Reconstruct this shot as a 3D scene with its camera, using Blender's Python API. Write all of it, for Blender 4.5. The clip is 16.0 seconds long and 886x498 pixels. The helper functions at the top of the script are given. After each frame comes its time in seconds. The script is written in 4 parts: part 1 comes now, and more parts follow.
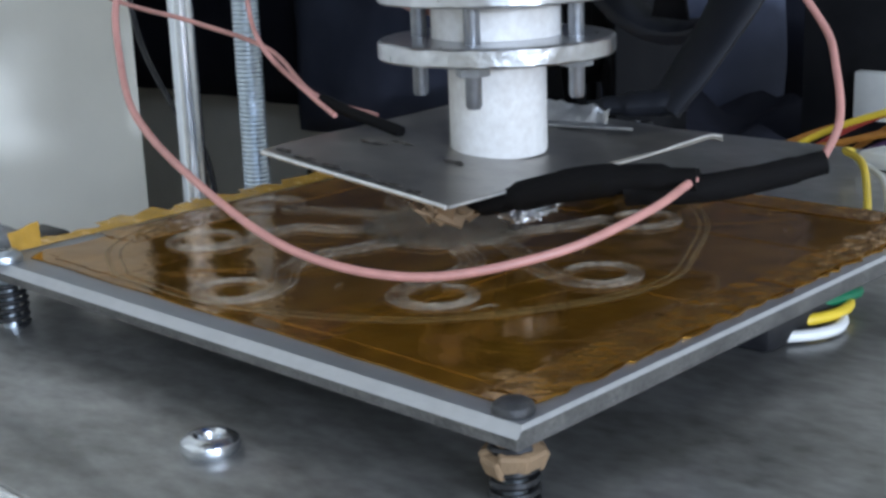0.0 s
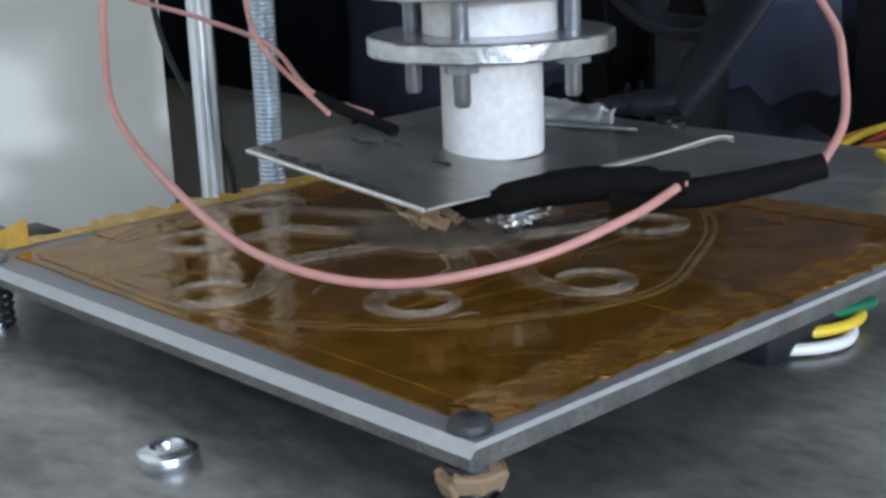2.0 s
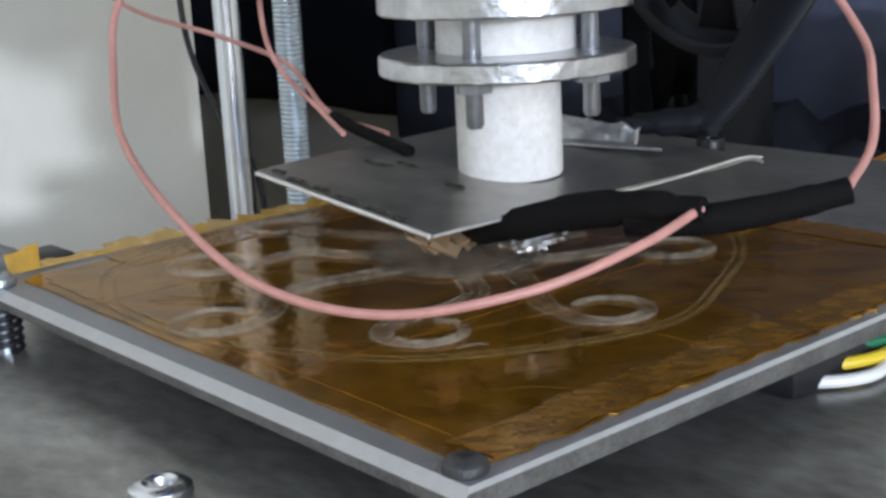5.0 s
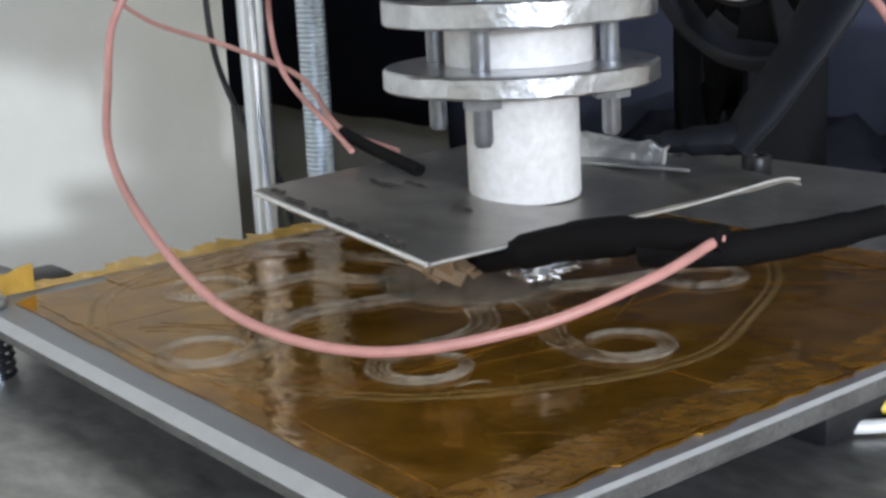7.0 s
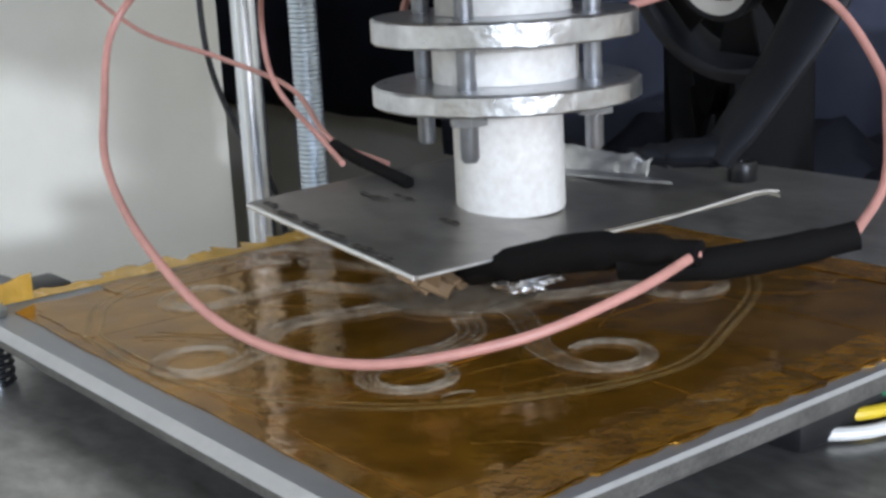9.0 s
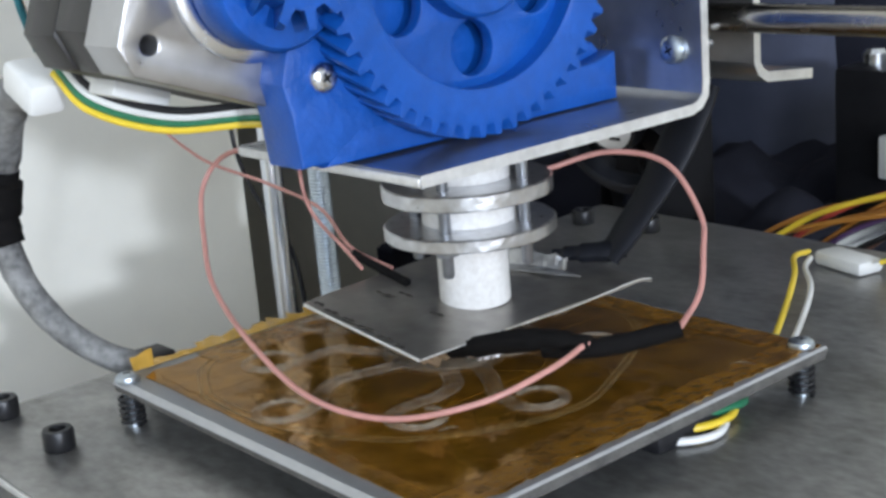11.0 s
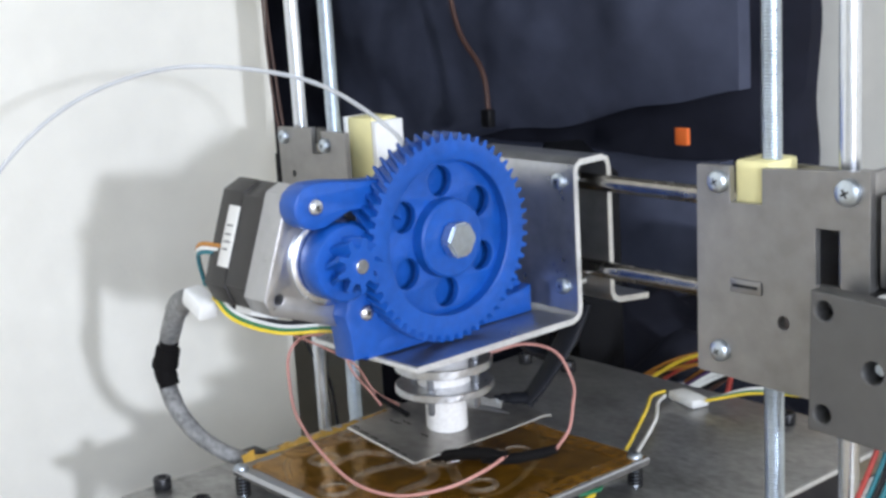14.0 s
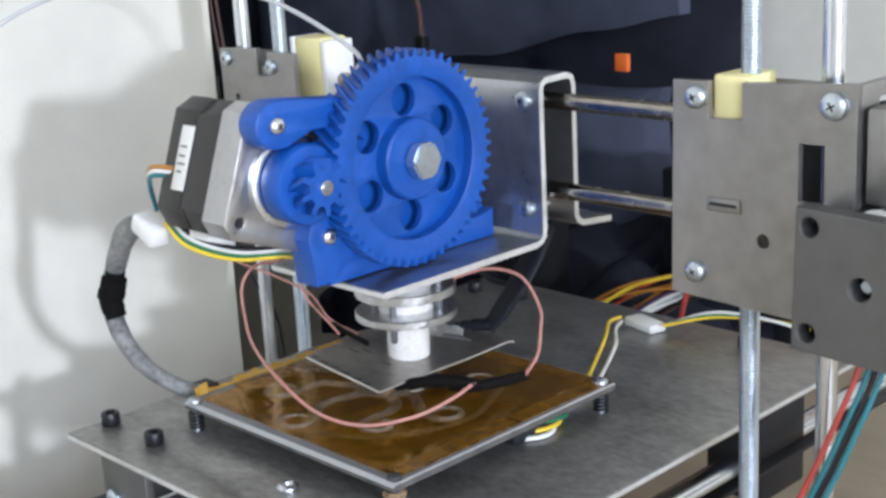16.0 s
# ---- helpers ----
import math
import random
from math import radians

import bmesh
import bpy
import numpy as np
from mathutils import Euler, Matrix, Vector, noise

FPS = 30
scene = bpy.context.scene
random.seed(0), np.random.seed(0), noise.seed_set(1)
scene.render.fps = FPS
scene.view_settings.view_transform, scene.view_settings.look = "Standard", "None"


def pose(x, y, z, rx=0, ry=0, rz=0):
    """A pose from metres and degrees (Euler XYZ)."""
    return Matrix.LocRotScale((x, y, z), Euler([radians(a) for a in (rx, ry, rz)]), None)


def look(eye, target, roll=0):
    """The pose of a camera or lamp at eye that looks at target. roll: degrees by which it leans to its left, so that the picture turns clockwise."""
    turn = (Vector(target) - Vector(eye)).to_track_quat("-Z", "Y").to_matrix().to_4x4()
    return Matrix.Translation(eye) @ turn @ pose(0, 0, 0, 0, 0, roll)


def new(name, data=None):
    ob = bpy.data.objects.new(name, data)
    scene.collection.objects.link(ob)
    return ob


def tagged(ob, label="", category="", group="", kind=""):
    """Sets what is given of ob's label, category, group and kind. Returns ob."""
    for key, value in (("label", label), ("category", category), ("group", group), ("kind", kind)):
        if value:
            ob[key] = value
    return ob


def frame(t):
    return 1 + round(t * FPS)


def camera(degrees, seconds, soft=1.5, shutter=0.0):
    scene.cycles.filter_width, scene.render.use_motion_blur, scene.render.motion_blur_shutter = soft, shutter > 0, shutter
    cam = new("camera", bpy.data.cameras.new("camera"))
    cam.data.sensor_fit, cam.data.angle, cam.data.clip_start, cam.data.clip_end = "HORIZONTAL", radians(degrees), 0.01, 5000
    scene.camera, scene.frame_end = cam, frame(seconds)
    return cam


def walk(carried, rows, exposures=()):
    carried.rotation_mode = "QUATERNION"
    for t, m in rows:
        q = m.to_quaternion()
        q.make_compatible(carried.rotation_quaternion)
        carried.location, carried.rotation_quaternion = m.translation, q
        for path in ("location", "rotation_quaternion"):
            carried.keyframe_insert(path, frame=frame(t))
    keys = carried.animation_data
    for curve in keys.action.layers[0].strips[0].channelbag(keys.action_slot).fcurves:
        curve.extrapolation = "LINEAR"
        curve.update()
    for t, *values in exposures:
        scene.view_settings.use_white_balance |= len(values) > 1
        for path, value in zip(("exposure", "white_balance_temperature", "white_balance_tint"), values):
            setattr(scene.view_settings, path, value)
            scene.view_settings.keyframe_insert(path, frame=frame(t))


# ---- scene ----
# ---------------------------------------------------------------- camera
PATH = [
    (0, (0.0840, -0.1037, 0.0533), (75.10, 2.09, 43.48)),
    (0.5, (0.0820, -0.1144, 0.0509), (75.26, 2.14, 42.27)),
    (1, (0.0848, -0.1118, 0.0527), (75.25, 2.69, 43.03)),
    (1.5, (0.0893, -0.0983, 0.0503), (74.99, 2.80, 44.81)),
    (2, (0.0866, -0.0900, 0.0517), (75.12, 2.27, 46.47)),
    (2.5, (0.0902, -0.0926, 0.0520), (75.12, 2.88, 46.10)),
    (3, (0.0924, -0.1011, 0.0524), (75.34, 3.38, 45.25)),
    (3.5, (0.0905, -0.0885, 0.0516), (75.10, 2.74, 46.75)),
    (4, (0.0868, -0.0826, 0.0511), (75.54, 2.56, 48.02)),
    (6.5, (0.0847, -0.0773, 0.0526), (75.85, 3.26, 50.11)),
    (7, (0.0807, -0.0674, 0.0501), (76.34, 2.94, 51.52)),
    (7.5, (0.0890, -0.0660, 0.0519), (76.33, 2.74, 51.90)),
    (8, (0.0854, -0.0686, 0.0537), (76.28, 2.10, 51.60)),
    (8.5, (0.0843, -0.0688, 0.0529), (76.31, 2.50, 51.68)),
    (10.8, (0.1339, -0.1131, 0.0855), (74.91, 4.83, 49.48)),
    (11, (0.1529, -0.1271, 0.0995), (74.63, 4.66, 49.19)),
    (11.5, (0.2033, -0.1750, 0.1198), (75.66, 3.61, 47.22)),
    (12, (0.2314, -0.2013, 0.1514), (77.10, 4.03, 48.18)),
    (12.5, (0.2605, -0.2162, 0.1650), (77.84, 3.95, 50.52)),
    (13, (0.2777, -0.2311, 0.1723), (77.23, 3.54, 49.93)),
    (13.5, (0.2931, -0.2334, 0.1760), (77.55, 3.27, 49.92)),
    (14, (0.3036, -0.2470, 0.1810), (77.60, 3.43, 49.12)),
    (14.5, (0.3091, -0.2636, 0.1844), (76.92, 3.60, 47.44)),
    (15, (0.2998, -0.2663, 0.1825), (76.28, 3.26, 46.49)),
    (15.5, (0.2928, -0.2500, 0.1749), (75.61, 3.54, 47.03)),
    (16, (0.2802, -0.2514, 0.1734), (74.75, 3.00, 45.21)),
]
cam = camera(36.32, 16.0, soft=3.0)
walk(cam, [(t, pose(*p, *r)) for t, p, r in PATH],
     [(0, 0.0, 5750, 10), (3, 0.0, 5850, 10), (4.2, 0.05, 6150, 11), (8.7, 0.15, 6300, 12), (11, 0.17, 6200, 11), (12.5, 0.2, 6300, 13), (16, 0.25, 6300, 14)])

# ---------------------------------------------------------------- light
world = bpy.data.worlds.new("sky")
scene.world = world
world.use_nodes = True
wn = world.node_tree.nodes
sky = wn.new("ShaderNodeTexSky")
sky.sky_type, sky.sun_disc = "NISHITA", False
sky.sun_elevation, sky.sun_rotation = radians(35), radians(110)
world.node_tree.links.new(sky.outputs[0], wn["Background"].inputs[0])
wn["Background"].inputs[1].default_value = 0.12
lamp = bpy.data.lights.new("window_light", "AREA")
lamp.shape, lamp.size, lamp.size_y, lamp.energy, lamp.color = "RECTANGLE", 0.85, 0.85, 18.5, (0.82, 0.93, 1.08)
new("window_light", lamp).matrix_basis = look((1.57, -1.15, 0.62), (-0.2, 0.1, 0.0))
# the small bright lamp that throws the shadows on the wall beside the printer
lamp = bpy.data.lights.new("lamp_light", "AREA")
lamp.shape, lamp.size, lamp.energy, lamp.color = "DISK", 0.09, 14.5, (0.87, 0.94, 1.04)
new("lamp_light", lamp).matrix_basis = look((1.55, -0.36, 0.28), (-0.2, 0.05, 0.03))

# ---------------------------------------------------------------- materials
def mat(name, color, rough=0.5, metal=0.0, var=0.25, scale=300.0, bump=0.1, fine=2500.0, alpha=1.0, coat=0.0, stretch=None, emit=None, dirt=None, patchy=0.0, spec=0.5):
    m = bpy.data.materials.new(name)
    m.use_nodes = True
    nt = m.node_tree
    n, l = nt.nodes, nt.links
    b = n["Principled BSDF"]
    co = n.new("ShaderNodeTexCoord")
    mp = n.new("ShaderNodeMapping")
    l.new(co.outputs["Object"], mp.inputs[0])
    if stretch:
        mp.inputs["Scale"].default_value = stretch
    big, small = n.new("ShaderNodeTexNoise"), n.new("ShaderNodeTexNoise")
    big.inputs["Scale"].default_value, big.inputs["Detail"].default_value = scale * 0.12, 5
    small.inputs["Scale"].default_value, small.inputs["Detail"].default_value = scale, 6
    l.new(mp.outputs[0], big.inputs[0])
    l.new(mp.outputs[0], small.inputs[0])
    mix = n.new("ShaderNodeMix")
    mix.inputs[0].default_value = 0.5
    l.new(big.outputs["Fac"], mix.inputs[2])
    l.new(small.outputs["Fac"], mix.inputs[3])
    ramp = n.new("ShaderNodeValToRGB")
    lo = dirt or tuple(c * (1 - var) for c in color)
    hi = tuple(min(1, c * (1 + var)) for c in color)
    ramp.color_ramp.elements[0].position, ramp.color_ramp.elements[0].color = 0.33, (*lo, 1)
    ramp.color_ramp.elements[1].position, ramp.color_ramp.elements[1].color = 0.67, (*hi, 1)
    l.new(mix.outputs[0], ramp.inputs[0])
    l.new(ramp.outputs[0], b.inputs["Base Color"])
    rr = n.new("ShaderNodeMapRange")
    rr.inputs[3].default_value, rr.inputs[4].default_value = rough * 0.75, min(1, rough * 1.3)
    l.new(small.outputs["Fac"], rr.inputs[0])
    l.new(rr.outputs[0], b.inputs["Roughness"])
    b.inputs["Metallic"].default_value = metal
    b.inputs["Specular IOR Level"].default_value = spec
    b.inputs["Alpha"].default_value = alpha
    if patchy:
        pa = n.new("ShaderNodeMapRange")
        pa.inputs[1].default_value, pa.inputs[2].default_value = 0.35, 0.68
        pa.inputs[3].default_value, pa.inputs[4].default_value = alpha * (1 - patchy), min(1, alpha * (1 + patchy))
        l.new(mix.outputs[0], pa.inputs[0])
        l.new(pa.outputs[0], b.inputs["Alpha"])
    b.inputs["Coat Weight"].default_value = coat
    b.inputs["Coat Roughness"].default_value = 0.06
    if bump:
        f = n.new("ShaderNodeTexNoise")
        f.inputs["Scale"].default_value, f.inputs["Detail"].default_value = fine, 4
        l.new(mp.outputs[0], f.inputs[0])
        bp = n.new("ShaderNodeBump")
        bp.inputs["Strength"].default_value, bp.inputs["Distance"].default_value = bump, 0.001
        l.new(f.outputs["Fac"], bp.inputs["Height"])
        l.new(bp.outputs[0], b.inputs["Normal"])
    if emit:
        b.inputs["Emission Color"].default_value, b.inputs["Emission Strength"].default_value = (*color, 1), emit
    return m


M_WALL = mat("wall_paint", (0.76, 0.74, 0.67), 0.8, var=0.05, scale=60, bump=0.08, fine=500)
M_CEIL = mat("ceiling_paint", (0.62, 0.62, 0.62), 0.9, var=0.03, scale=30, bump=0.03, fine=300)
M_DESK = mat("desk_wood", (0.50, 0.42, 0.31), 0.55, var=0.12, scale=60, stretch=(1, 8, 8), bump=0.08, fine=300)
M_STEEL = mat("table_steel", (0.38, 0.376, 0.365), 0.38, 0.85, var=0.14, scale=420, bump=0.05, fine=1200, stretch=(0.6, 1, 1), dirt=(0.20, 0.196, 0.185))
M_SHEET = mat("sheet_steel", (0.37, 0.355, 0.33), 0.36, 0.85, var=0.2, scale=200, bump=0.08, fine=1200, dirt=(0.22, 0.207, 0.19))
M_PLATE = mat("plate_steel", (0.31, 0.30, 0.29), 0.4, 0.85, var=0.18, scale=160, bump=0.06, fine=2500)
M_BLOCK = mat("block_steel", (0.13, 0.127, 0.122), 0.45, 0.55, var=0.12, scale=150, bump=0.05, fine=2500)
M_BRACKET = mat("bracket_steel", (0.42, 0.43, 0.45), 0.3, 0.9, var=0.2, scale=200, bump=0.05, fine=1500)
M_EDGE = mat("cut_edge", (0.75, 0.75, 0.74), 0.4, 0.7, var=0.15, scale=500, bump=0.3, fine=2500)
M_CHROME = mat("chrome", (0.72, 0.75, 0.80), 0.24, 1.0, var=0.06, scale=300, bump=0.0)
M_ZINC = mat("zinc", (0.56, 0.62, 0.68), 0.36, 1.0, var=0.15, scale=600, bump=0.05)
# bolt metal darkened for the shadow round the hot end
M_BOLT_SHADED = mat("shaded_bolt", (0.30, 0.31, 0.33), 0.4, 0.85, var=0.2, scale=600, bump=0.05)
M_ROD = mat("x_rod", (0.30, 0.28, 0.25), 0.25, 1.0, var=0.3, scale=200, bump=0.03)
M_ALU = mat("aluminium", (0.58, 0.59, 0.61), 0.3, 0.95, var=0.25, scale=400, bump=0.22, fine=600)
M_MOTOR = mat("motor_cap", (0.42, 0.42, 0.43), 0.3, 0.9, var=0.1, scale=300, bump=0.08, fine=2500)
M_MBLACK = mat("motor_black", (0.022, 0.02, 0.019), 0.45, var=0.3, scale=300, bump=0.1)
M_LABEL = mat("label_paper", (0.72, 0.71, 0.68), 0.6, var=0.06, scale=500, bump=0.02)
M_BLUE = mat("blue_plastic", (0.004, 0.070, 0.34), 0.42, var=0.2, scale=300, bump=0.2, fine=900)
M_PTFE = mat("ptfe", (0.82, 0.81, 0.79), 0.4, var=0.04, scale=800, bump=0.08, fine=900, dirt=(0.66, 0.63, 0.60))
M_BED = mat("bed_aluminium", (0.28, 0.29, 0.305), 0.42, 0.55, var=0.12, scale=400, bump=0.08)
# bed aluminium in a lighter tone, for the window light on its chamfer
M_RIM_LIT = mat("bed_rim_lit", (0.42, 0.42, 0.42), 0.5, 0.35, var=0.1, scale=500, bump=0.1)
M_PCB = mat("board_edge", (0.095, 0.09, 0.082), 0.6, var=0.5, scale=1500, bump=0.4, fine=2500)
M_KAPTON = mat("amber_film", (0.43, 0.212, 0.020), 0.11, 0.72, var=0.2, scale=170, bump=0.2, fine=130, dirt=(0.15, 0.063, 0.005))
M_KAPEDGE = mat("amber_film_wrinkled", (0.34, 0.165, 0.018), 0.2, 0.45, var=0.2, scale=200, bump=0.5, fine=330, dirt=(0.15, 0.065, 0.006))
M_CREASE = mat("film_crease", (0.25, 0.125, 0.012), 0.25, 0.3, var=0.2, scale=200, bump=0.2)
M_KAPFLAG = mat("amber_film_edge", (0.50, 0.29, 0.045), 0.25, 0.0, var=0.25, scale=300, bump=0.3, fine=500, coat=0.3, alpha=0.9)
M_CLEAR = mat("clear_plastic", (0.47, 0.40, 0.30), 0.16, 0.0, var=0.2, scale=700, bump=0.8, fine=700, alpha=0.1, coat=0.6, patchy=0.85)
M_STRAND = mat("clear_strand", (0.54, 0.47, 0.37), 0.22, 0.0, var=0.3, scale=700, bump=0.8, fine=1100, alpha=0.16, coat=0.5, patchy=0.95)
M_SKIRT = mat("thin_clear_line", (0.40, 0.28, 0.11), 0.2, 0.0, var=0.3, scale=900, bump=0.3, fine=1300, alpha=0.17)
M_PINK = mat("pink_wire", (0.50, 0.24, 0.205), 0.45, var=0.15, scale=400, bump=0.1)
M_SLEEVE = mat("black_sleeve", (0.005, 0.0045, 0.0045), 0.85, var=0.3, scale=300, bump=0.15, fine=500, spec=0.12)
M_BLACK = mat("black_plastic", (0.014, 0.014, 0.016), 0.4, var=0.3, scale=200, bump=0.05, spec=0.3)
M_DARKSCREW = mat("dark_screw", (0.07, 0.07, 0.072), 0.45, 0.6, var=0.4, scale=700, bump=0.3)
M_FAN = mat("fan_plastic", (0.005, 0.005, 0.006), 0.6, var=0.3, scale=200, bump=0.05, spec=0.12)
M_BLKMETAL = mat("black_screw", (0.02, 0.02, 0.022), 0.35, 0.4, var=0.3, scale=400, bump=0.05)
M_FABRIC = mat("navy_fabric", (0.072, 0.080, 0.118), 0.85, var=0.2, scale=60, bump=0.5, fine=1800, spec=0.12)
M_FABRIC2 = mat("black_fabric", (0.017, 0.018, 0.027), 0.9, var=0.3, scale=50, bump=0.5, fine=1500, spec=0.12)
M_ORANGE = mat("orange_tag", (0.85, 0.17, 0.03), 0.6, var=0.1, scale=300, bump=0.1)
M_YELLOW = mat("cream_plastic", (0.82, 0.75, 0.38), 0.5, var=0.06, scale=200, bump=0.08)
M_WHITE = mat("white_plastic", (0.78, 0.78, 0.76), 0.4, var=0.05, scale=300, bump=0.05)
M_WYEL = mat("yellow_insulation", (0.80, 0.58, 0.04), 0.4, var=0.08, scale=300, bump=0.05)
M_WGRN = mat("green_insulation", (0.02, 0.16, 0.075), 0.4, var=0.08, scale=300, bump=0.05)
M_WWHT = mat("white_insulation", (0.75, 0.75, 0.73), 0.4, var=0.05, scale=300, bump=0.05)
M_WRED = mat("red_insulation", (0.36, 0.045, 0.035), 0.4, var=0.08, scale=300, bump=0.05)
M_WORG = mat("orange_insulation", (0.42, 0.18, 0.03), 0.4, var=0.1, scale=300, bump=0.05)
M_WTEAL = mat("teal_insulation", (0.02, 0.15, 0.18), 0.4, var=0.1, scale=300, bump=0.05)
M_WPUR = mat("purple_insulation", (0.09, 0.045, 0.13), 0.45, var=0.1, scale=300, bump=0.05)
M_WBRN = mat("brown_insulation", (0.09, 0.045, 0.035), 0.5, var=0.1, scale=300, bump=0.05)
M_GREY = mat("grey_sleeve", (0.26, 0.26, 0.255), 0.6, var=0.3, scale=500, bump=0.5, dirt=(0.07, 0.07, 0.07))
M_FILAMENT = mat("clear_filament", (0.60, 0.61, 0.62), 0.3, var=0.05, scale=300, bump=0.0, alpha=0.75)
M_DUCT = mat("duct_plastic", (0.010, 0.011, 0.015), 0.55, var=0.25, scale=200, bump=0.06, spec=0.25)
# burnt residue; also the painted shade on heater block and nozzle
M_SOOT_SHADE = mat("burnt_residue", (0.05, 0.042, 0.035), 0.7, var=0.4, scale=900, bump=0.5)
M_PAPER = mat("brown_paper", (0.24, 0.16, 0.09), 0.7, var=0.2, scale=300, bump=0.3)

# ---------------------------------------------------------------- mesh helpers, in millimetres
S = 0.001
HEAD_X = 2.0   # where the carriage stands on its rods
BED_Y = -7.0    # where the bed stands on its slide


def hd(x, y, z):
    return Vector((x + HEAD_X, y, z))


def bd(x, y, z):
    return Vector((x, y + BED_Y, z))


def thing(name, at, label, category, group="", kind=""):
    ob = new(name)
    ob.empty_display_size = 0.005
    ob.matrix_basis = Matrix.Translation(Vector(at) * S)
    return tagged(ob, label, category, group, kind)


def part(name, bm, material, parent=None, label="", smooth=35):
    """Links a bmesh in millimetres (or a ready mesh) as one object."""
    if isinstance(bm, bmesh.types.BMesh):
        bmesh.ops.scale(bm, vec=(S, S, S), verts=bm.verts)
        me = bpy.data.meshes.new(name)
        bm.to_mesh(me)
        bm.free()
    else:
        me = bm
    me.materials.clear()
    me.materials.append(material)
    if smooth:
        me.polygons.foreach_set("use_smooth", [True] * len(me.polygons))
        me.set_sharp_from_angle(angle=radians(smooth))
    ob = new(name, me)
    if parent:
        ob.parent = parent
        if parent.type == "EMPTY":
            ob.matrix_parent_inverse = parent.matrix_basis.inverted()
    return tagged(ob, label)


def single(name, bm, material, label, category, group="", kind="", smooth=35):
    return tagged(part(name, bm, material, None, "", smooth), label, category, group, kind)


def box(lo, hi, bevel=0.3, bm=None, turn=None):
    bm = bm or bmesh.new()
    lo, hi = Vector(lo), Vector(hi)
    m = Matrix.Translation((lo + hi) / 2) @ (turn or Matrix()) @ Matrix.Diagonal((*(hi - lo), 1))
    r = bmesh.ops.create_cube(bm, size=1, matrix=m)
    if bevel:
        edges = list({e for v in r["verts"] for e in v.link_edges})
        bmesh.ops.bevel(bm, geom=edges, offset=bevel, segments=2, profile=0.5, affect="EDGES")
    return bm


def rod(a, b, r, seg=20, bm=None, r2=None, bevel=0.0):
    bm = bm or bmesh.new()
    a, b = Vector(a), Vector(b)
    d = b - a
    m = Matrix.Translation((a + b) / 2) @ d.to_track_quat("Z", "Y").to_matrix().to_4x4()
    res = bmesh.ops.create_cone(bm, cap_ends=True, segments=seg, radius1=r, radius2=r if r2 is None else r2, depth=d.length, matrix=m)
    if bevel:
        faces = {f for v in res["verts"] for f in v.link_faces if len(f.verts) > 4}
        bmesh.ops.bevel(bm, geom=list({e for f in faces for e in f.edges}), offset=bevel, segments=2, affect="EDGES")
    return bm


def lathe(profile, at, axis=(0, 0, 1), seg=32, bm=None):
    """profile: (radius, height) from bottom to top."""
    bm = bm or bmesh.new()
    m = Matrix.Translation(at) @ Vector(axis).to_track_quat("Z", "Y").to_matrix().to_4x4()
    rings = []
    for r, h in profile:
        rings.append([bm.verts.new(m @ Vector((r * math.cos(2 * math.pi * i / seg), r * math.sin(2 * math.pi * i / seg), h))) for i in range(seg)])
    for p, q in zip(rings, rings[1:]):
        for i in range(seg):
            j = (i + 1) % seg
            bm.faces.new((p[i], p[j], q[j], q[i]))
    bm.faces.new(list(reversed(rings[0])))
    bm.faces.new(rings[-1])
    return bm


def spline(points, n=10):
    """A smooth line through the points."""
    p = [Vector(q) for q in points]
    p = [2 * p[0] - p[1]] + p + [2 * p[-1] - p[-2]]
    out = []
    for i in range(1, len(p) - 2):
        for k in range(n):
            t = k / n
            a, b, c, d = p[i - 1:i + 3]
            out.append(0.5 * (2 * b + (c - a) * t + (2 * a - 5 * b + 4 * c - d) * t * t + (3 * b - a - 3 * c + d) * t ** 3))
    return out + [p[-2]]


def tube(points, r, n=10, seg=10, bm=None, squash=1.0, radii=None):
    bm = bm or bmesh.new()
    pts = spline(points, n) if n else [Vector(q) for q in points]
    up = Vector((0.1, 0.05, 1)).normalized()
    rings = []
    for i, p in enumerate(pts):
        d = (pts[min(i + 1, len(pts) - 1)] - pts[max(i - 1, 0)]).normalized()
        side = d.cross(up)
        side = side.normalized() if side.length > 1e-4 else Vector((1, 0, 0))
        nor = side.cross(d)
        rad = r if radii is None else radii[min(len(radii) - 1, int(i / max(1, len(pts) - 1) * (len(radii) - 1) + 0.5))]
        rings.append([bm.verts.new(p + rad * (math.cos(2 * math.pi * k / seg) * side + squash * math.sin(2 * math.pi * k / seg) * nor)) for k in range(seg)])
    for a, b in zip(rings, rings[1:]):
        for k in range(seg):
            j = (k + 1) % seg
            bm.faces.new((a[k], a[j], b[j], b[k]))
    bm.faces.new(list(reversed(rings[0])))
    bm.faces.new(rings[-1])
    return bm


def circle(cx, cy, r, n=20):
    return [(cx + r * math.cos(2 * math.pi * i / n), cy + r * math.sin(2 * math.pi * i / n)) for i in range(n)]


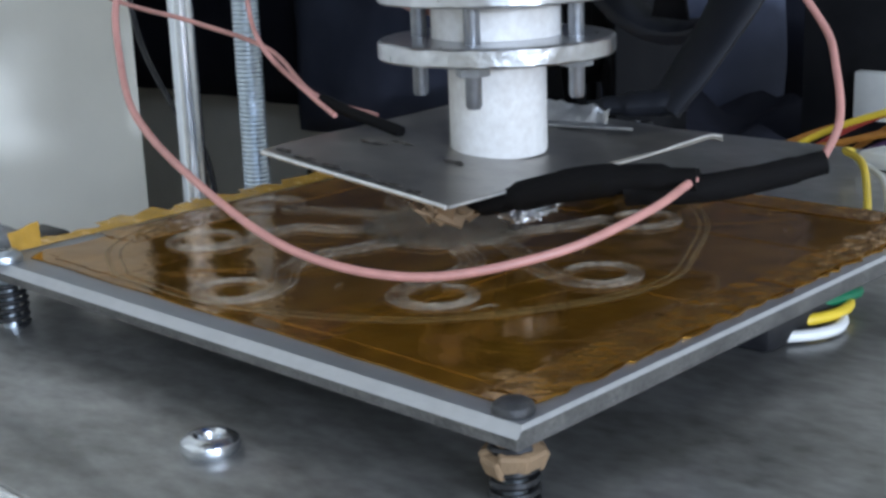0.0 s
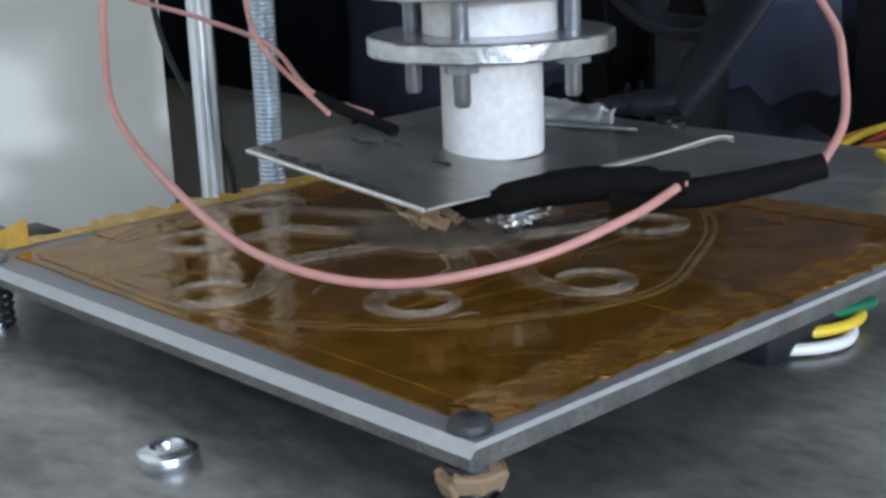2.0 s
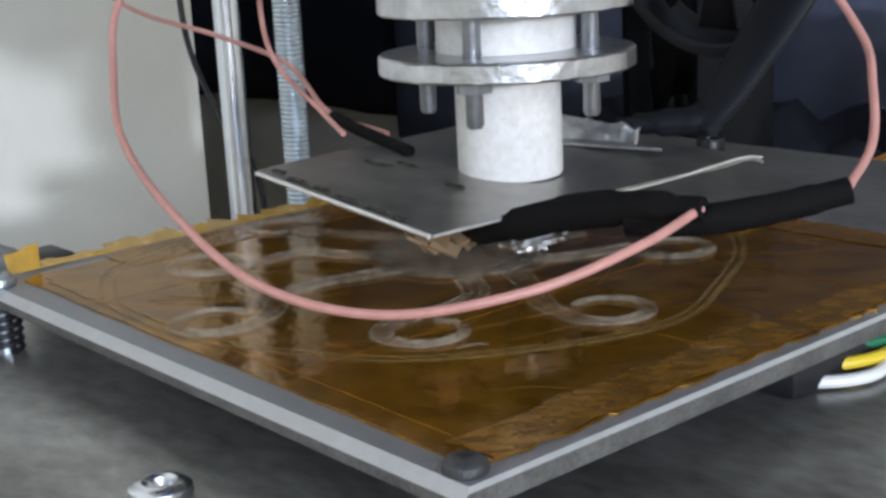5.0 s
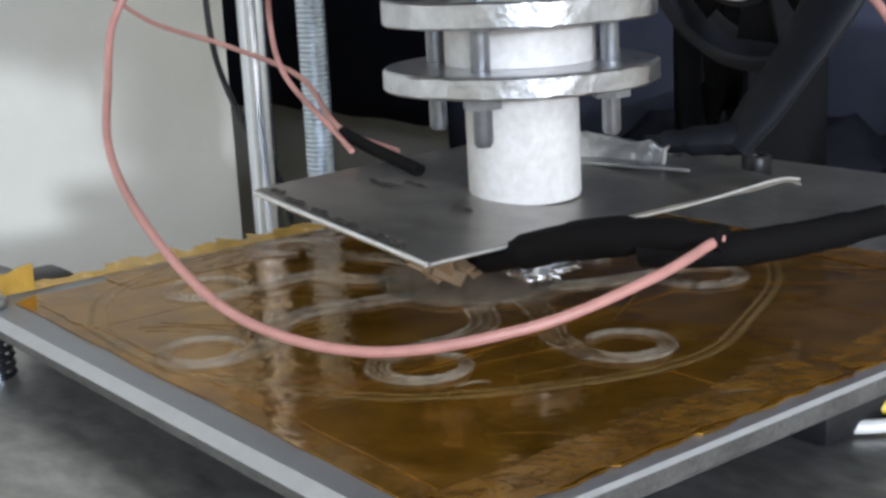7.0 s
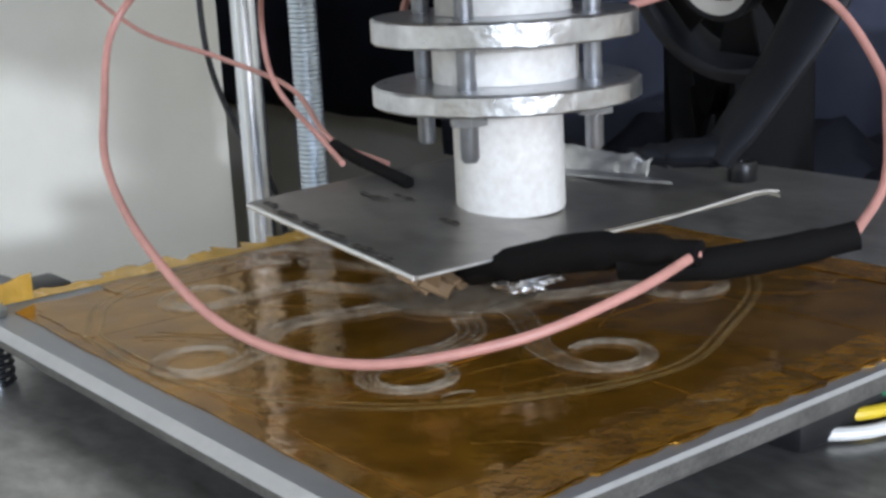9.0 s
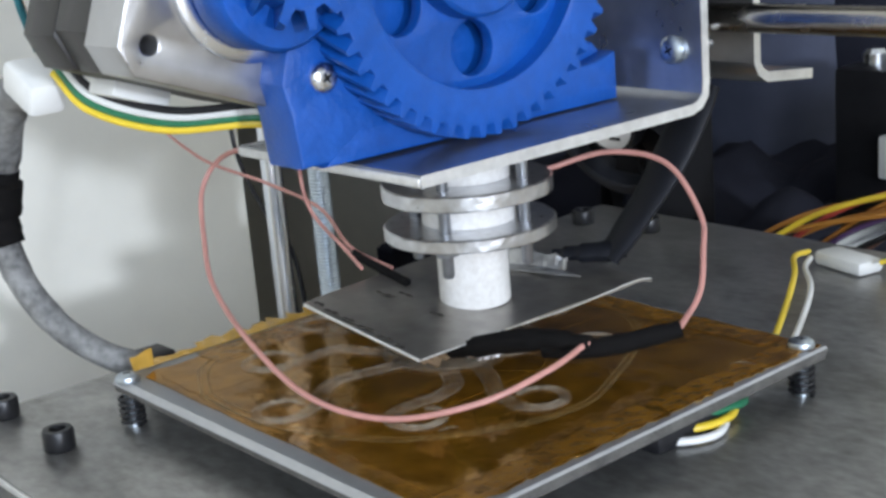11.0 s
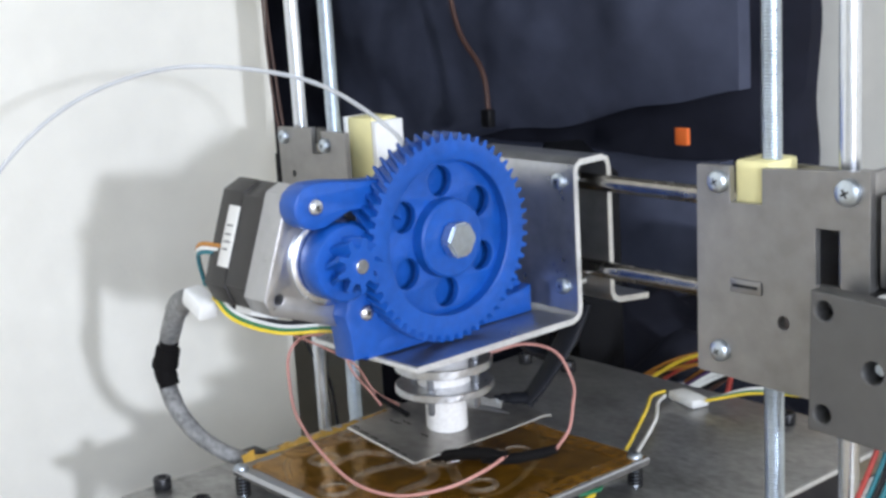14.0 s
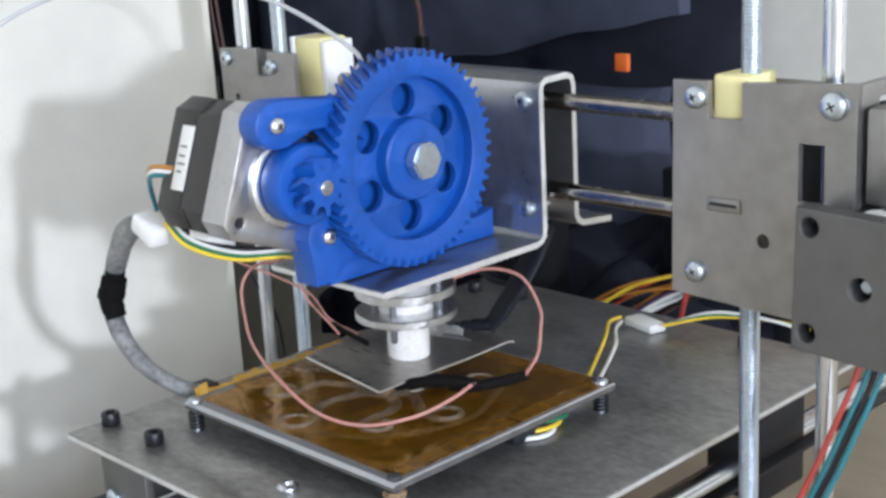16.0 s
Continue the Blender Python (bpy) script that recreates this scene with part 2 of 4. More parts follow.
def cut(name, loops, thick, m, bevel=0.2):
    """A flat piece with holes: outlines in its own plane, then set by m (millimetres). Returns a mesh."""
    cu = bpy.data.curves.new(name, "CURVE")
    cu.dimensions, cu.fill_mode, cu.extrude, cu.bevel_depth, cu.bevel_resolution = "2D", "BOTH", thick / 2 - bevel, bevel, 1
    cu.offset = -bevel
    for lp in loops:
        sp = cu.splines.new("POLY")
        sp.points.add(len(lp) - 1)
        for q, c in zip(sp.points, lp):
            q.co = (*c, 0, 1)
        sp.use_cyclic_u = True
    ob = bpy.data.objects.new(name, cu)
    scene.collection.objects.link(ob)
    me = bpy.data.meshes.new_from_object(ob.evaluated_get(bpy.context.evaluated_depsgraph_get()))
    bpy.data.objects.remove(ob)
    bm = bmesh.new()
    bm.from_mesh(me)
    bmesh.ops.remove_doubles(bm, verts=bm.verts, dist=0.002)
    bm.to_mesh(me)
    bm.free()
    me.transform(Matrix.Diagonal((S, S, S, 1)) @ m)
    return me


# planes for cut(): outline x, y run along the named axes
def plane_yz(x):
    return Matrix(((0, 0, 1, x), (1, 0, 0, 0), (0, 1, 0, 0), (0, 0, 0, 1)))


def plane_xz(y):
    return Matrix(((1, 0, 0, 0), (0, 0, -1, y), (0, 1, 0, 0), (0, 0, 0, 1)))


def ragged(p, q, n, amp, rng):
    """Points along a torn edge from p to q, without q."""
    p, q = Vector(p), Vector(q)
    nrm = Vector((-(q - p).y, (q - p).x)).normalized()
    return [tuple(p.lerp(q, (i + (rng.random() * 0.6 if i else 0)) / n) + nrm * rng.uniform(-amp, amp)) for i in range(n)]


def threaded(x, y, z0, z1, r, pitch):
    prof, z = [], z0
    while z < z1:
        prof += [(r * 0.9, z), (r, z + pitch * 0.35), (r, z + pitch * 0.65)]
        z += pitch
    return lathe(prof, (x, y, 0), seg=16)


def pan_screw(name, at, r, h, label, group="", material=None, slot=True, dark=False, axis=(0, 0, 1), parent=None):
    """A round screw head; black crossed bars paint the shade of its cross recess."""
    mt = material or M_CHROME
    bm = lathe([(r * 0.96, 0), (r, h * 0.25), (r * 0.93, h * 0.62), (r * 0.7, h * 0.9), (r * 0.4, h), (r * 0.16, h)], at, axis, 28)
    if parent:
        ob = part(name, bm, mt, parent)
    else:
        ob = single(name, bm, mt, label, "screw", group)
    m = Matrix.Translation(at) @ Vector(axis).to_track_quat("Z", "Y").to_matrix().to_4x4() @ Matrix.Rotation(0.5, 4, "Z")
    if slot:
        bm = bmesh.new()
        for k in (0, 1):
            bmesh.ops.create_cube(bm, size=1, matrix=m @ Matrix.Rotation(k * math.pi / 2, 4, "Z") @ Matrix.Translation((0, 0, h * 0.945)) @ Matrix.Diagonal((r * 0.72, r * 0.16, h * 0.14, 1)))
        if parent and parent.type != "EMPTY":
            return ob
        part("cross_recess", bm, M_BLKMETAL, ob, "", 0)
    return ob


def socket_screw(at, r, h, group):
    ob = single("socket_screw", lathe([(r * 0.95, 0), (r, h * 0.08), (r, h * 0.86), (r * 0.9, h), (r * 0.55, h), (r * 0.5, h * 0.5)], at, seg=24), M_BLKMETAL,
                "black socket-head screw standing up from the steel table", "screw", group)
    return ob


def wire(name, points, r, material, label, n=12, group="", category="wire"):
    return single(name, tube(points, r, n, 10), material, label, category, group)


# ---------------------------------------------------------------- room
single("desk", box((-200, -500, -118), (1500, 519, -86), 1.5), M_DESK, "light brown wooden desk top under the printer", "desk", kind="structure")
single("wall_north", box((-1640, 520, -800), (1640, 560, 1500), 0), M_WALL, "white painted plaster wall behind the printer", "wall", kind="structure")
single("wall_partition", box((-300, -1600, -800), (-250, 118, 1501), 2), M_WALL, "white painted wall end close beside the printer", "wall", kind="structure")
single("wall_west", box((-1640, -1600, -800), (-1602, 519, 1500), 0), M_WALL, "white painted side wall", "wall", kind="structure")
single("wall_south", box((-1640, -1640, -800), (1640, -1602, 1500), 0), M_WALL, "white painted wall", "wall", kind="structure")
wl = cut("wall_east", [[(-1600, -800), (519, -800), (519, 1500), (-1600, 1500)], [(-1590, 190), (-1590, 1060), (-700, 1060), (-700, 190)]], 38, plane_yz(1621), 0.5)
tagged(part("wall_east", wl, M_WALL), "white painted wall with a window opening", "wall", kind="structure")
single("floor", box((-1640, -1640, -840), (1640, 560, -801), 0), M_DESK, "brown wooden floor", "floor", kind="structure")
single("ceiling", box((-1640, -1640, 1502), (1640, 560, 1540), 0), M_CEIL, "white painted ceiling", "ceiling", kind="structure")

# ---------------------------------------------------------------- backpack on the wall side
def backpack():
    bag = thing("backpack", (-430, 470, -86), "dark navy and black fabric backpack leaning against the wall", "backpack")
    rng = random.Random(4)

    def panel(x0, x1, z0, z1, y, bulge, nx, nz, edge, seed, drop=0.0):
        bm = bmesh.new()
        g = []
        for j in range(nz + 1):
            row = []
            for i in range(nx + 1):
                u, v = i / nx, j / nz
                x, z = x0 + (x1 - x0) * u, z0 + (z1 - z0) * v - drop * (1 - u) * (1 - v)
                s = (1 - (2 * u - 1) ** 6) * (1 - (2 * v - 1) ** 6)
                k = noise.noise((x * 0.012 + seed, z * 0.02, 0)) * 14 + noise.noise((x * 0.04, z * 0.05 + x * 0.02, seed)) * 5
                row.append(bm.verts.new((x + noise.noise((z * 0.02, seed, 1)) * edge, y - bulge * s - k * s, z + noise.noise((x * 0.015, seed, 2)) * edge)))
            g.append(row)
        for j in range(nz):
            for i in range(nx):
                bm.faces.new((g[j][i], g[j][i + 1], g[j + 1][i + 1], g[j + 1][i]))
        geo = bmesh.ops.extrude_face_region(bm, geom=bm.faces[:])
        bmesh.ops.translate(bm, vec=(0, 12, 0), verts=[e for e in geo["geom"] if isinstance(e, bmesh.types.BMVert)])
        bmesh.ops.recalc_face_normals(bm, faces=bm.faces)
        return bm

    part("body", panel(-1050, -200, -86, 420, 490, 40, 80, 44, 8, 3.0), M_FABRIC2, bag, "black fabric body", 60)
    part("flap", panel(-640, -215, 85, 420, 438, 18, 44, 30, 7, 8.0, 75), M_FABRIC, bag, "dark navy fabric flap", 60)
    part("front_pocket", panel(-560, -230, -86, 40, 440, 24, 30, 14, 6, 5.5), M_FABRIC, bag, "dark navy pocket", 60)
    part("tag", box((-239, 404, 55), (-229, 407.5, 66), 0.8), M_ORANGE, bag, "small orange fabric tag")
    part("cord", tube([(-455, 402, 420), (-445, 400, 220), (-433, 398, 135), (-405, 396, 98), (-400, 396, 70)], 2.0, 10, 8), M_WBRN, bag, "brown drawcord")
    part("cord_lock", box((-405, 392, 58), (-396, 399, 71), 1.5), M_BLACK, bag)


backpack()

# ---------------------------------------------------------------- steel table on the bed slide
TZ = -10.5
tbl = thing("bed_slide", bd(-42, 88, TZ - 3), "worn grey steel plate that carries the heated bed", "machine plate")
slots = [circle(-136, -15 + BED_Y, 1.8, 12), circle(-107.5, -15 + BED_Y, 1.8, 12)]
tp = cut("plate", [[(-141.5, -29.5 + BED_Y), (40, -29.5 + BED_Y), (40, 203 + BED_Y), (-153, 203 + BED_Y), (-153, 150 + BED_Y), (-141.5, 140 + BED_Y)], *slots], 3, Matrix.Translation((0, 0, TZ - 1.5)), 0.3)
part("plate", tp, M_STEEL, tbl)
bm = box(bd(-141.5, -30.1, TZ - 2.2), bd(40, -29.55, TZ - 0.6), 0.15)
part("front_edge", bm, M_EDGE, tbl, "bright sheared edge")
bm = box(bd(40.05, -29.5, TZ - 2.2), bd(40.6, 203, TZ - 0.6), 0.15)
part("side_edge", bm, M_EDGE, tbl, "bright sheared edge")
for x in (-116, 14):
    part("bearing_bracket", box(bd(x - 14, -24, TZ - 36), bd(x + 14, -20.5, TZ - 3.1), 0.5), M_BLOCK, tbl, "grey steel angle under the plate")
for x in (-123, -107):
    pan_screw("bracket_screw", bd(x, -24, TZ - 22), 3.6, 2.4, "", material=M_ZINC, axis=(0, -1, 0), parent=tbl)
for x in (20, -118):
    sl = single("slide_rail", rod((x, -120, -42), (x, 360, -42), 5, 20), M_CHROME, "ground steel rail running under the bed slide", "rail", "slide rails")
for y in (10, 150):
    single("linear_bearing", box(bd(8, y, -54), bd(32, y + 30, TZ - 3.1), 1.2), M_BLACK, "black bearing block under the steel plate", "bearing", "bearing blocks")
single("base_frame", box((-165, -100, -85.9), (-145, 380, -50), 1), M_BLACK, "black square frame tube under the slide on the desk", "frame")
single("drive_belt", box((36, -100, -34), (42, 360, -32.6), 0.2), M_BLACK, "black toothed drive belt under the steel plate", "belt")
for x, y in ((-136, -15), (-107.5, -15), (-0.5, 190), (-116.5, 185), (-141, 181.5)):
    socket_screw(bd(x, y, TZ), 3.4, 4.6, "socket screws on the table")
single("loose_screw", lathe([(2.9, 0), (3.5, 0.5), (3.7, 1.1), (3.5, 1.8), (2.8, 2.3), (2.0, 2.4), (1.5, 2.1), (1.2, 1.3)], bd(-40.5, -9, TZ), seg=32), M_CHROME, "shiny round-headed screw in the steel table beside the bed", "screw")

# ---------------------------------------------------------------- heated bed
BX, BYL = -110.0, 106.5
bed = thing("heated_bed", bd(BX / 2, BYL / 2, -5), "aluminium heated bed on springs covered with amber film", "printer bed")
bm = bmesh.new()
box(bd(BX, 0, -1.5), bd(0, BYL, 0), 0, bm)
top = [e for e in bm.edges if all(v.co.z > -0.1 for v in e.verts)]
front = [e for e in top if all(v.co.y < BED_Y + 1 for v in e.verts)]
bmesh.ops.bevel(bm, geom=front, offset=1.2, segments=1, affect="EDGES")
sides = [e for e in bm.edges if all(v.co.z > -0.1 for v in e.verts) and all(v.co.x > -0.1 for v in e.verts)]
bmesh.ops.bevel(bm, geom=sides, offset=0.45, segments=1, affect="EDGES")
pl = part("top_plate", bm, M_BED, bed, "grey aluminium plate", 0)
pl.data.materials.append(M_RIM_LIT)
pl.data.materials.append(M_PCB)
# chamfer faces get the light-catching tone painted on, sides the board colour
for f in pl.data.polygons:
    if f.normal.z < 0.95:
        f.material_index = 2 if f.normal.z < 0.2 else 1
part("heater_board", box(bd(BX + 0.2, 0.25, -2.7), bd(-0.25, BYL - 0.2, -1.55), 0.15), M_PCB, bed, "dark speckled board under the plate")
rng = random.Random(11)
film = [(-104, 5.2)] + ragged((-104, 5.2), (-2.5, 4.4), 14, 0.25, rng)[1:] + ragged((-2.6, 4.4), (-1.7, 105.5), 64, 0.55, rng) + ragged((-1.2, 105.5), (-109, 105.5), 20, 0.5, rng) + ragged((-109, 105.5), (-106, 5.2), 20, 0.8, rng)
film = [(x, y + BED_Y) for x, y in film]
part("film", cut("film", [film], 0.24, Matrix.Translation((0, 0, 0.14)), 0.03), M_KAPTON, bed, "glossy amber heat-proof film", 20)
# overlapping strips of film, each a shade thicker
for i, (x0, y0, x1, y1, a) in enumerate(((-103, 8, -5, 24, 1), (-104, 46, -4, 61, -1), (-106, 78, -3, 92, 1.5), (-100, 7, -83, 104, 0.6), (-52, 8, -38, 104.5, -0.5))):
    st = ragged((x0, y0), (x1, y0), 9, 0.3, rng) + ragged((x1, y0), (x1, y1), 6, 0.4, rng) + ragged((x1, y1), (x0, y1), 9, 0.3, rng) + ragged((x0, y1), (x0, y0), 6, 0.4, rng)
    part("film_strip", cut("film_strip", [[(x, y + BED_Y) for x, y in st]], 0.07, Matrix.Translation((0, 0, 0.29 + i * 0.012)), 0.01), M_KAPTON, bed, "", 20)


def film_end(y0, y1, h, out, rng):
    n = max(3, int((y1 - y0) / 1.6))
    bm = bmesh.new()
    a = [bm.verts.new(bd(-109.2 + 0.3 * rng.random(), y0 + (y1 - y0) * i / n, 0.28)) for i in range(n + 1)]
    b = [bm.verts.new(bd(-109.4 - out * (0.25 + 1.0 * rng.random()), y0 + (y1 - y0) * (i + rng.uniform(-0.4, 0.4)) / n, 0.3 + h * (0.7 + 0.4 * rng.random()))) for i in range(n + 1)]
    for i in range(n):
        bm.faces.new((a[i], a[i + 1], b[i + 1], b[i]))
    g = bmesh.ops.extrude_face_region(bm, geom=bm.faces[:])
    bmesh.ops.translate(bm, vec=(0.05, 0.02, 0.1), verts=[e for e in g["geom"] if isinstance(e, bmesh.types.BMVert)])
    bmesh.ops.recalc_face_normals(bm, faces=bm.faces)
    part("film_end", bm, M_KAPFLAG, bed, "loose torn end of amber film", 20)


film_end(5, 10, 4.0, 1.2, rng)
for y0, y1, out in ((8, 26, 3.5), (23, 42, 5.0), (39, 58, 5.5), (55, 76, 4.5), (72, 91, 6.0), (88, 105, 4.5)):
    film_end(y0, y1, 0.5, out, rng)
# wrinkled lighter edge strips
for x0, y0, x1, y1 in ((-9.5, 6.5, -2.6, 58), (-8.5, 60, -2.4, 104), (-98, 98, -10, 105), (-108, 20, -98, 98)):
    st = ragged((x0, y0), (x1, y0), 4, 0.5, rng) + ragged((x1, y0), (x1, y1), 22, 0.5, rng) + ragged((x1, y1), (x0, y1), 8, 0.5, rng) + ragged((x0, y1), (x0, y0), 22, 0.7, rng)
    part("film_strip", cut("film_strip", [[(x, y + BED_Y) for x, y in st]], 0.06, Matrix.Translation((0, 0, 0.41)), 0.01), M_KAPEDGE, bed, "wrinkled lighter amber film", 20)
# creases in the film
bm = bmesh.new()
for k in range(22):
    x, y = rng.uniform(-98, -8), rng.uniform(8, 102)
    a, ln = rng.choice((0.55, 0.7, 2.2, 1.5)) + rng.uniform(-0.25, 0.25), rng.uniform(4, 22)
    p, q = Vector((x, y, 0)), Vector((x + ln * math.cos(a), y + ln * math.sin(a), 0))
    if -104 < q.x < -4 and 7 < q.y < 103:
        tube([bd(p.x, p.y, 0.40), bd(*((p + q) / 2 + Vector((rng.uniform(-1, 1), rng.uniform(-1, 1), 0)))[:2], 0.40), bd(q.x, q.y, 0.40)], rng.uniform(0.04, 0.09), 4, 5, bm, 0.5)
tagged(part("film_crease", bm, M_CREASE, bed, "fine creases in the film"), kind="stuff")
for x, y in ((-105.8, 1.8), (-3.4, 3.4), (-105.5, 102.6), (-3.6, 102.6)):
    dark = x > -50 and y < 50
    sc = pan_screw("bed_screw", bd(x, y, 0.05 if y < 50 else 0.35), 2.4 if dark else 2.8, 1.5 if dark else 1.8, "", material=M_DARKSCREW if dark else M_ZINC, parent=bed)
    part("screw_shank", rod(bd(x, y, TZ + 0.05), bd(x, y, -2.75), 1.4, 14), M_ZINC, bed)
    hel = [bd(x + 2.5 * math.cos(k * 0.55), y + 2.5 * math.sin(k * 0.55), TZ + 0.5 + k * 0.116) for k in range(58)]
    part("spring", tube(hel, 0.45, 0, 6), M_BLKMETAL, bed, "black coil spring")
for k in range(7):
    a = k / 7 * 6.3
    bm = bmesh.new()
    bmesh.ops.create_cube(bm, size=1, matrix=Matrix.Translation(bd(-3.6 + 1.6 * math.cos(a), 3.6 + 1.6 * math.sin(a), -4.4 - 0.4 * (k % 3))) @ Matrix.Rotation(a, 4, "Z") @ Matrix.Rotation(0.4, 4, "Y") @ Matrix.Diagonal((3.6, 3.2, 2.4, 1)))
    bmesh.ops.bevel(bm, geom=bm.edges[:], offset=0.3, segments=1, affect="EDGES")
    part("paper_fold", bm, M_PAPER, bed, "crumpled brown paper", 20)

# ---------------------------------------------------------------- clear octopus print lying on the film
def octopus():
    oc = thing("octopus_print", bd(-60, 55, 0.35), "thin clear plastic octopus shape printed flat on the film", "print")
    z = 0.42

    def ring_arm(pts, c, r, a0, turn, w=1.05, part_turn=0.93):
        line = [bd(x, y, z) for x, y in pts]
        for k in range(1, 17):
            a = a0 + turn * k / 16 * 2 * math.pi * part_turn
            rr = r * (1.04 - 0.014 * k)
            line.append(bd(c[0] + rr * math.cos(a), c[1] + rr * math.sin(a), z))
        line = spline(line, 3)
        ws = [w * (0.55 + 1.35 * (1 - k / (len(line) - 1)) ** 1.3) for k in range(len(line))]
        arm = part("arm", tube(line, w, 0, 10, squash=0.26, radii=ws), M_CLEAR, oc)
        for off in (-1.0, -0.3, 0.4, 1.0):
            side = []
            for k, q in enumerate(line):
                d = (line[min(k + 1, len(line) - 1)] - line[max(k - 1, 0)]).normalized()
                side.append(q + Vector((-d.y, d.x, 0)) * off * ws[k] * 0.95 + Vector((0, 0, 0.22 + 0.12 * (1 - abs(off)))))
            part("strand", tube(side, 0.24 if abs(off) == 1 else 0.15, 0, 6, squash=0.8), M_STRAND, arm)

    ring_arm([(-51, 47), (-45.5, 43.5), (-43, 38), (-43.5, 33)], (-37.8, 27.8), 5.6, 2.6, 1, part_turn=0.93)
    ring_arm([(-53, 55), (-47, 53), (-40, 49), (-34, 45)], (-26.8, 49.2), 5.6, 3.9, 1)
    ring_arm([(-55, 60), (-50, 63), (-47, 70), (-45.5, 75)], (-40.3, 78.8), 5.6, 3.7, 1)
    ring_arm([(-60, 67), (-66, 73), (-70.5, 82)], (-65.4, 89.3), 5.8, 3.7, -1)
    ring_arm([(-63, 46), (-65, 38), (-67, 31), (-65, 25), (-59.5, 19.5)], (-62.6, 12.8), 5.6, 0.9, -1, part_turn=0.93)
    ring_arm([(-70, 49), (-77, 44.5), (-83, 42), (-83.5, 36)], (-89.0, 28.0), 5.9, 0.7, -1)
    ring_arm([(-73, 57), (-81, 56), (-88, 53), (-94, 50)], (-100.5, 49.5), 5.4, 0.1, 1)
    ring_arm([(-68, 64), (-78, 63), (-84, 65), (-86.5, 71)], (-89.5, 79.5), 5.2, 5.0, -1)
    body = [(-63 + 14.5 * math.cos(a) * (1 + 0.12 * math.sin(3 * a)), 55 + BED_Y + 12.0 * math.sin(a)) for a in (i / 36 * 2 * math.pi for i in range(36))]
    part("mantle", cut("mantle", [body], 0.5, Matrix.Translation((0, 0, 0.62)), 0.12), M_CLEAR, oc)
    for k in range(26):
        x = -76 + k * 1.05
        h = 11.5 * math.sqrt(max(0.05, 1 - ((x + 63) / 14.5) ** 2))
        part("infill_line", tube([bd(x, 55 - h, 0.9), bd(x, 55 + h, 0.9)], 0.33, 1, 6, None, 0.5), M_CLEAR, oc)
    for x, y, r in ((-63.5, 76.5, 3.4), (-58.5, 75.5, 2.8)):
        part("eye", lathe([(r, 0), (r * 0.96, 0.5), (r * 0.6, 1.0), (0.05, 1.2)], bd(x, y, 0.4), seg=20), M_CLEAR, oc)
    sk = [(-84, 7.2), (-66, 6.5), (-52, 8.5), (-32, 18.5), (-20, 37), (-17, 52), (-22, 66), (-33, 86), (-50, 99), (-78, 101), (-98, 92), (-107, 72), (-108, 42), (-100, 18), (-84, 7.2)]
    part("skirt_line", tube([bd(x, y, 0.42) for x, y in sk], 0.42, 8, 6, squash=0.3), M_SKIRT, oc, "thin outline round the print")
    part("skirt_line", tube([bd(-58 + (x + 58) * 0.965, 56 + (y - 56) * 0.965, 0.42) for x, y in sk], 0.26, 8, 6, squash=0.3), M_SKIRT, oc, "thin outline round the print")
    for x, y, a, ln in ((-8, 44, 0.9, 4), (-30, 26, 1.2, 4), (-9, 86, 0.7, 3.5), (-52, 22, 2.0, 3)):
        v = Vector((math.cos(a), math.sin(a), 0)) * ln
        part("stray_strand", tube([bd(x, y, 0.45), bd(x, y, 0.45) + v / 2 + Vector((0.3, 0, 0.3)), bd(x, y, 0.45) + v], 0.28, 4, 6, squash=0.5), M_CLEAR, oc)


octopus()

# ---------------------------------------------------------------- upright rods
rods = (("smooth_rod", -184, 87.3, 3.1, M_CHROME), ("smooth_rod", 89, 87.3, 3.1, M_CHROME))
for nm, x, y, r, mt in rods:
    single(nm, rod((x, y, -85.9), (x, y, 520), r, 24), mt, "polished steel upright guide rod", "rod", "guide rods")
for x in (-158.5, 63):
    single("threaded_rod", threaded(x, 86.5, -58, 520, 3.1, 1.0), M_ZINC, "zinc-plated upright threaded rod", "rod", "threaded rods", smooth=25)
    cp = single("rod_coupler", lathe([(11.5, 0), (12, 0.5), (12, 26), (11.4, 27), (6.4, 27.2), (6.2, 38), (3.4, 38.4)], (x, 86.5, -85.9), seg=24), M_PLATE, "grey metal coupler at the foot of a threaded rod", "coupler", "rod couplers")
for y in (98.5,):
    for z in (98.6, 67.2):
        single("x_rod", rod((-196, y, z), (86, y, z), 3.0, 24), M_ROD, "dark worn steel cross rod carrying the print head", "rod", "cross rods")

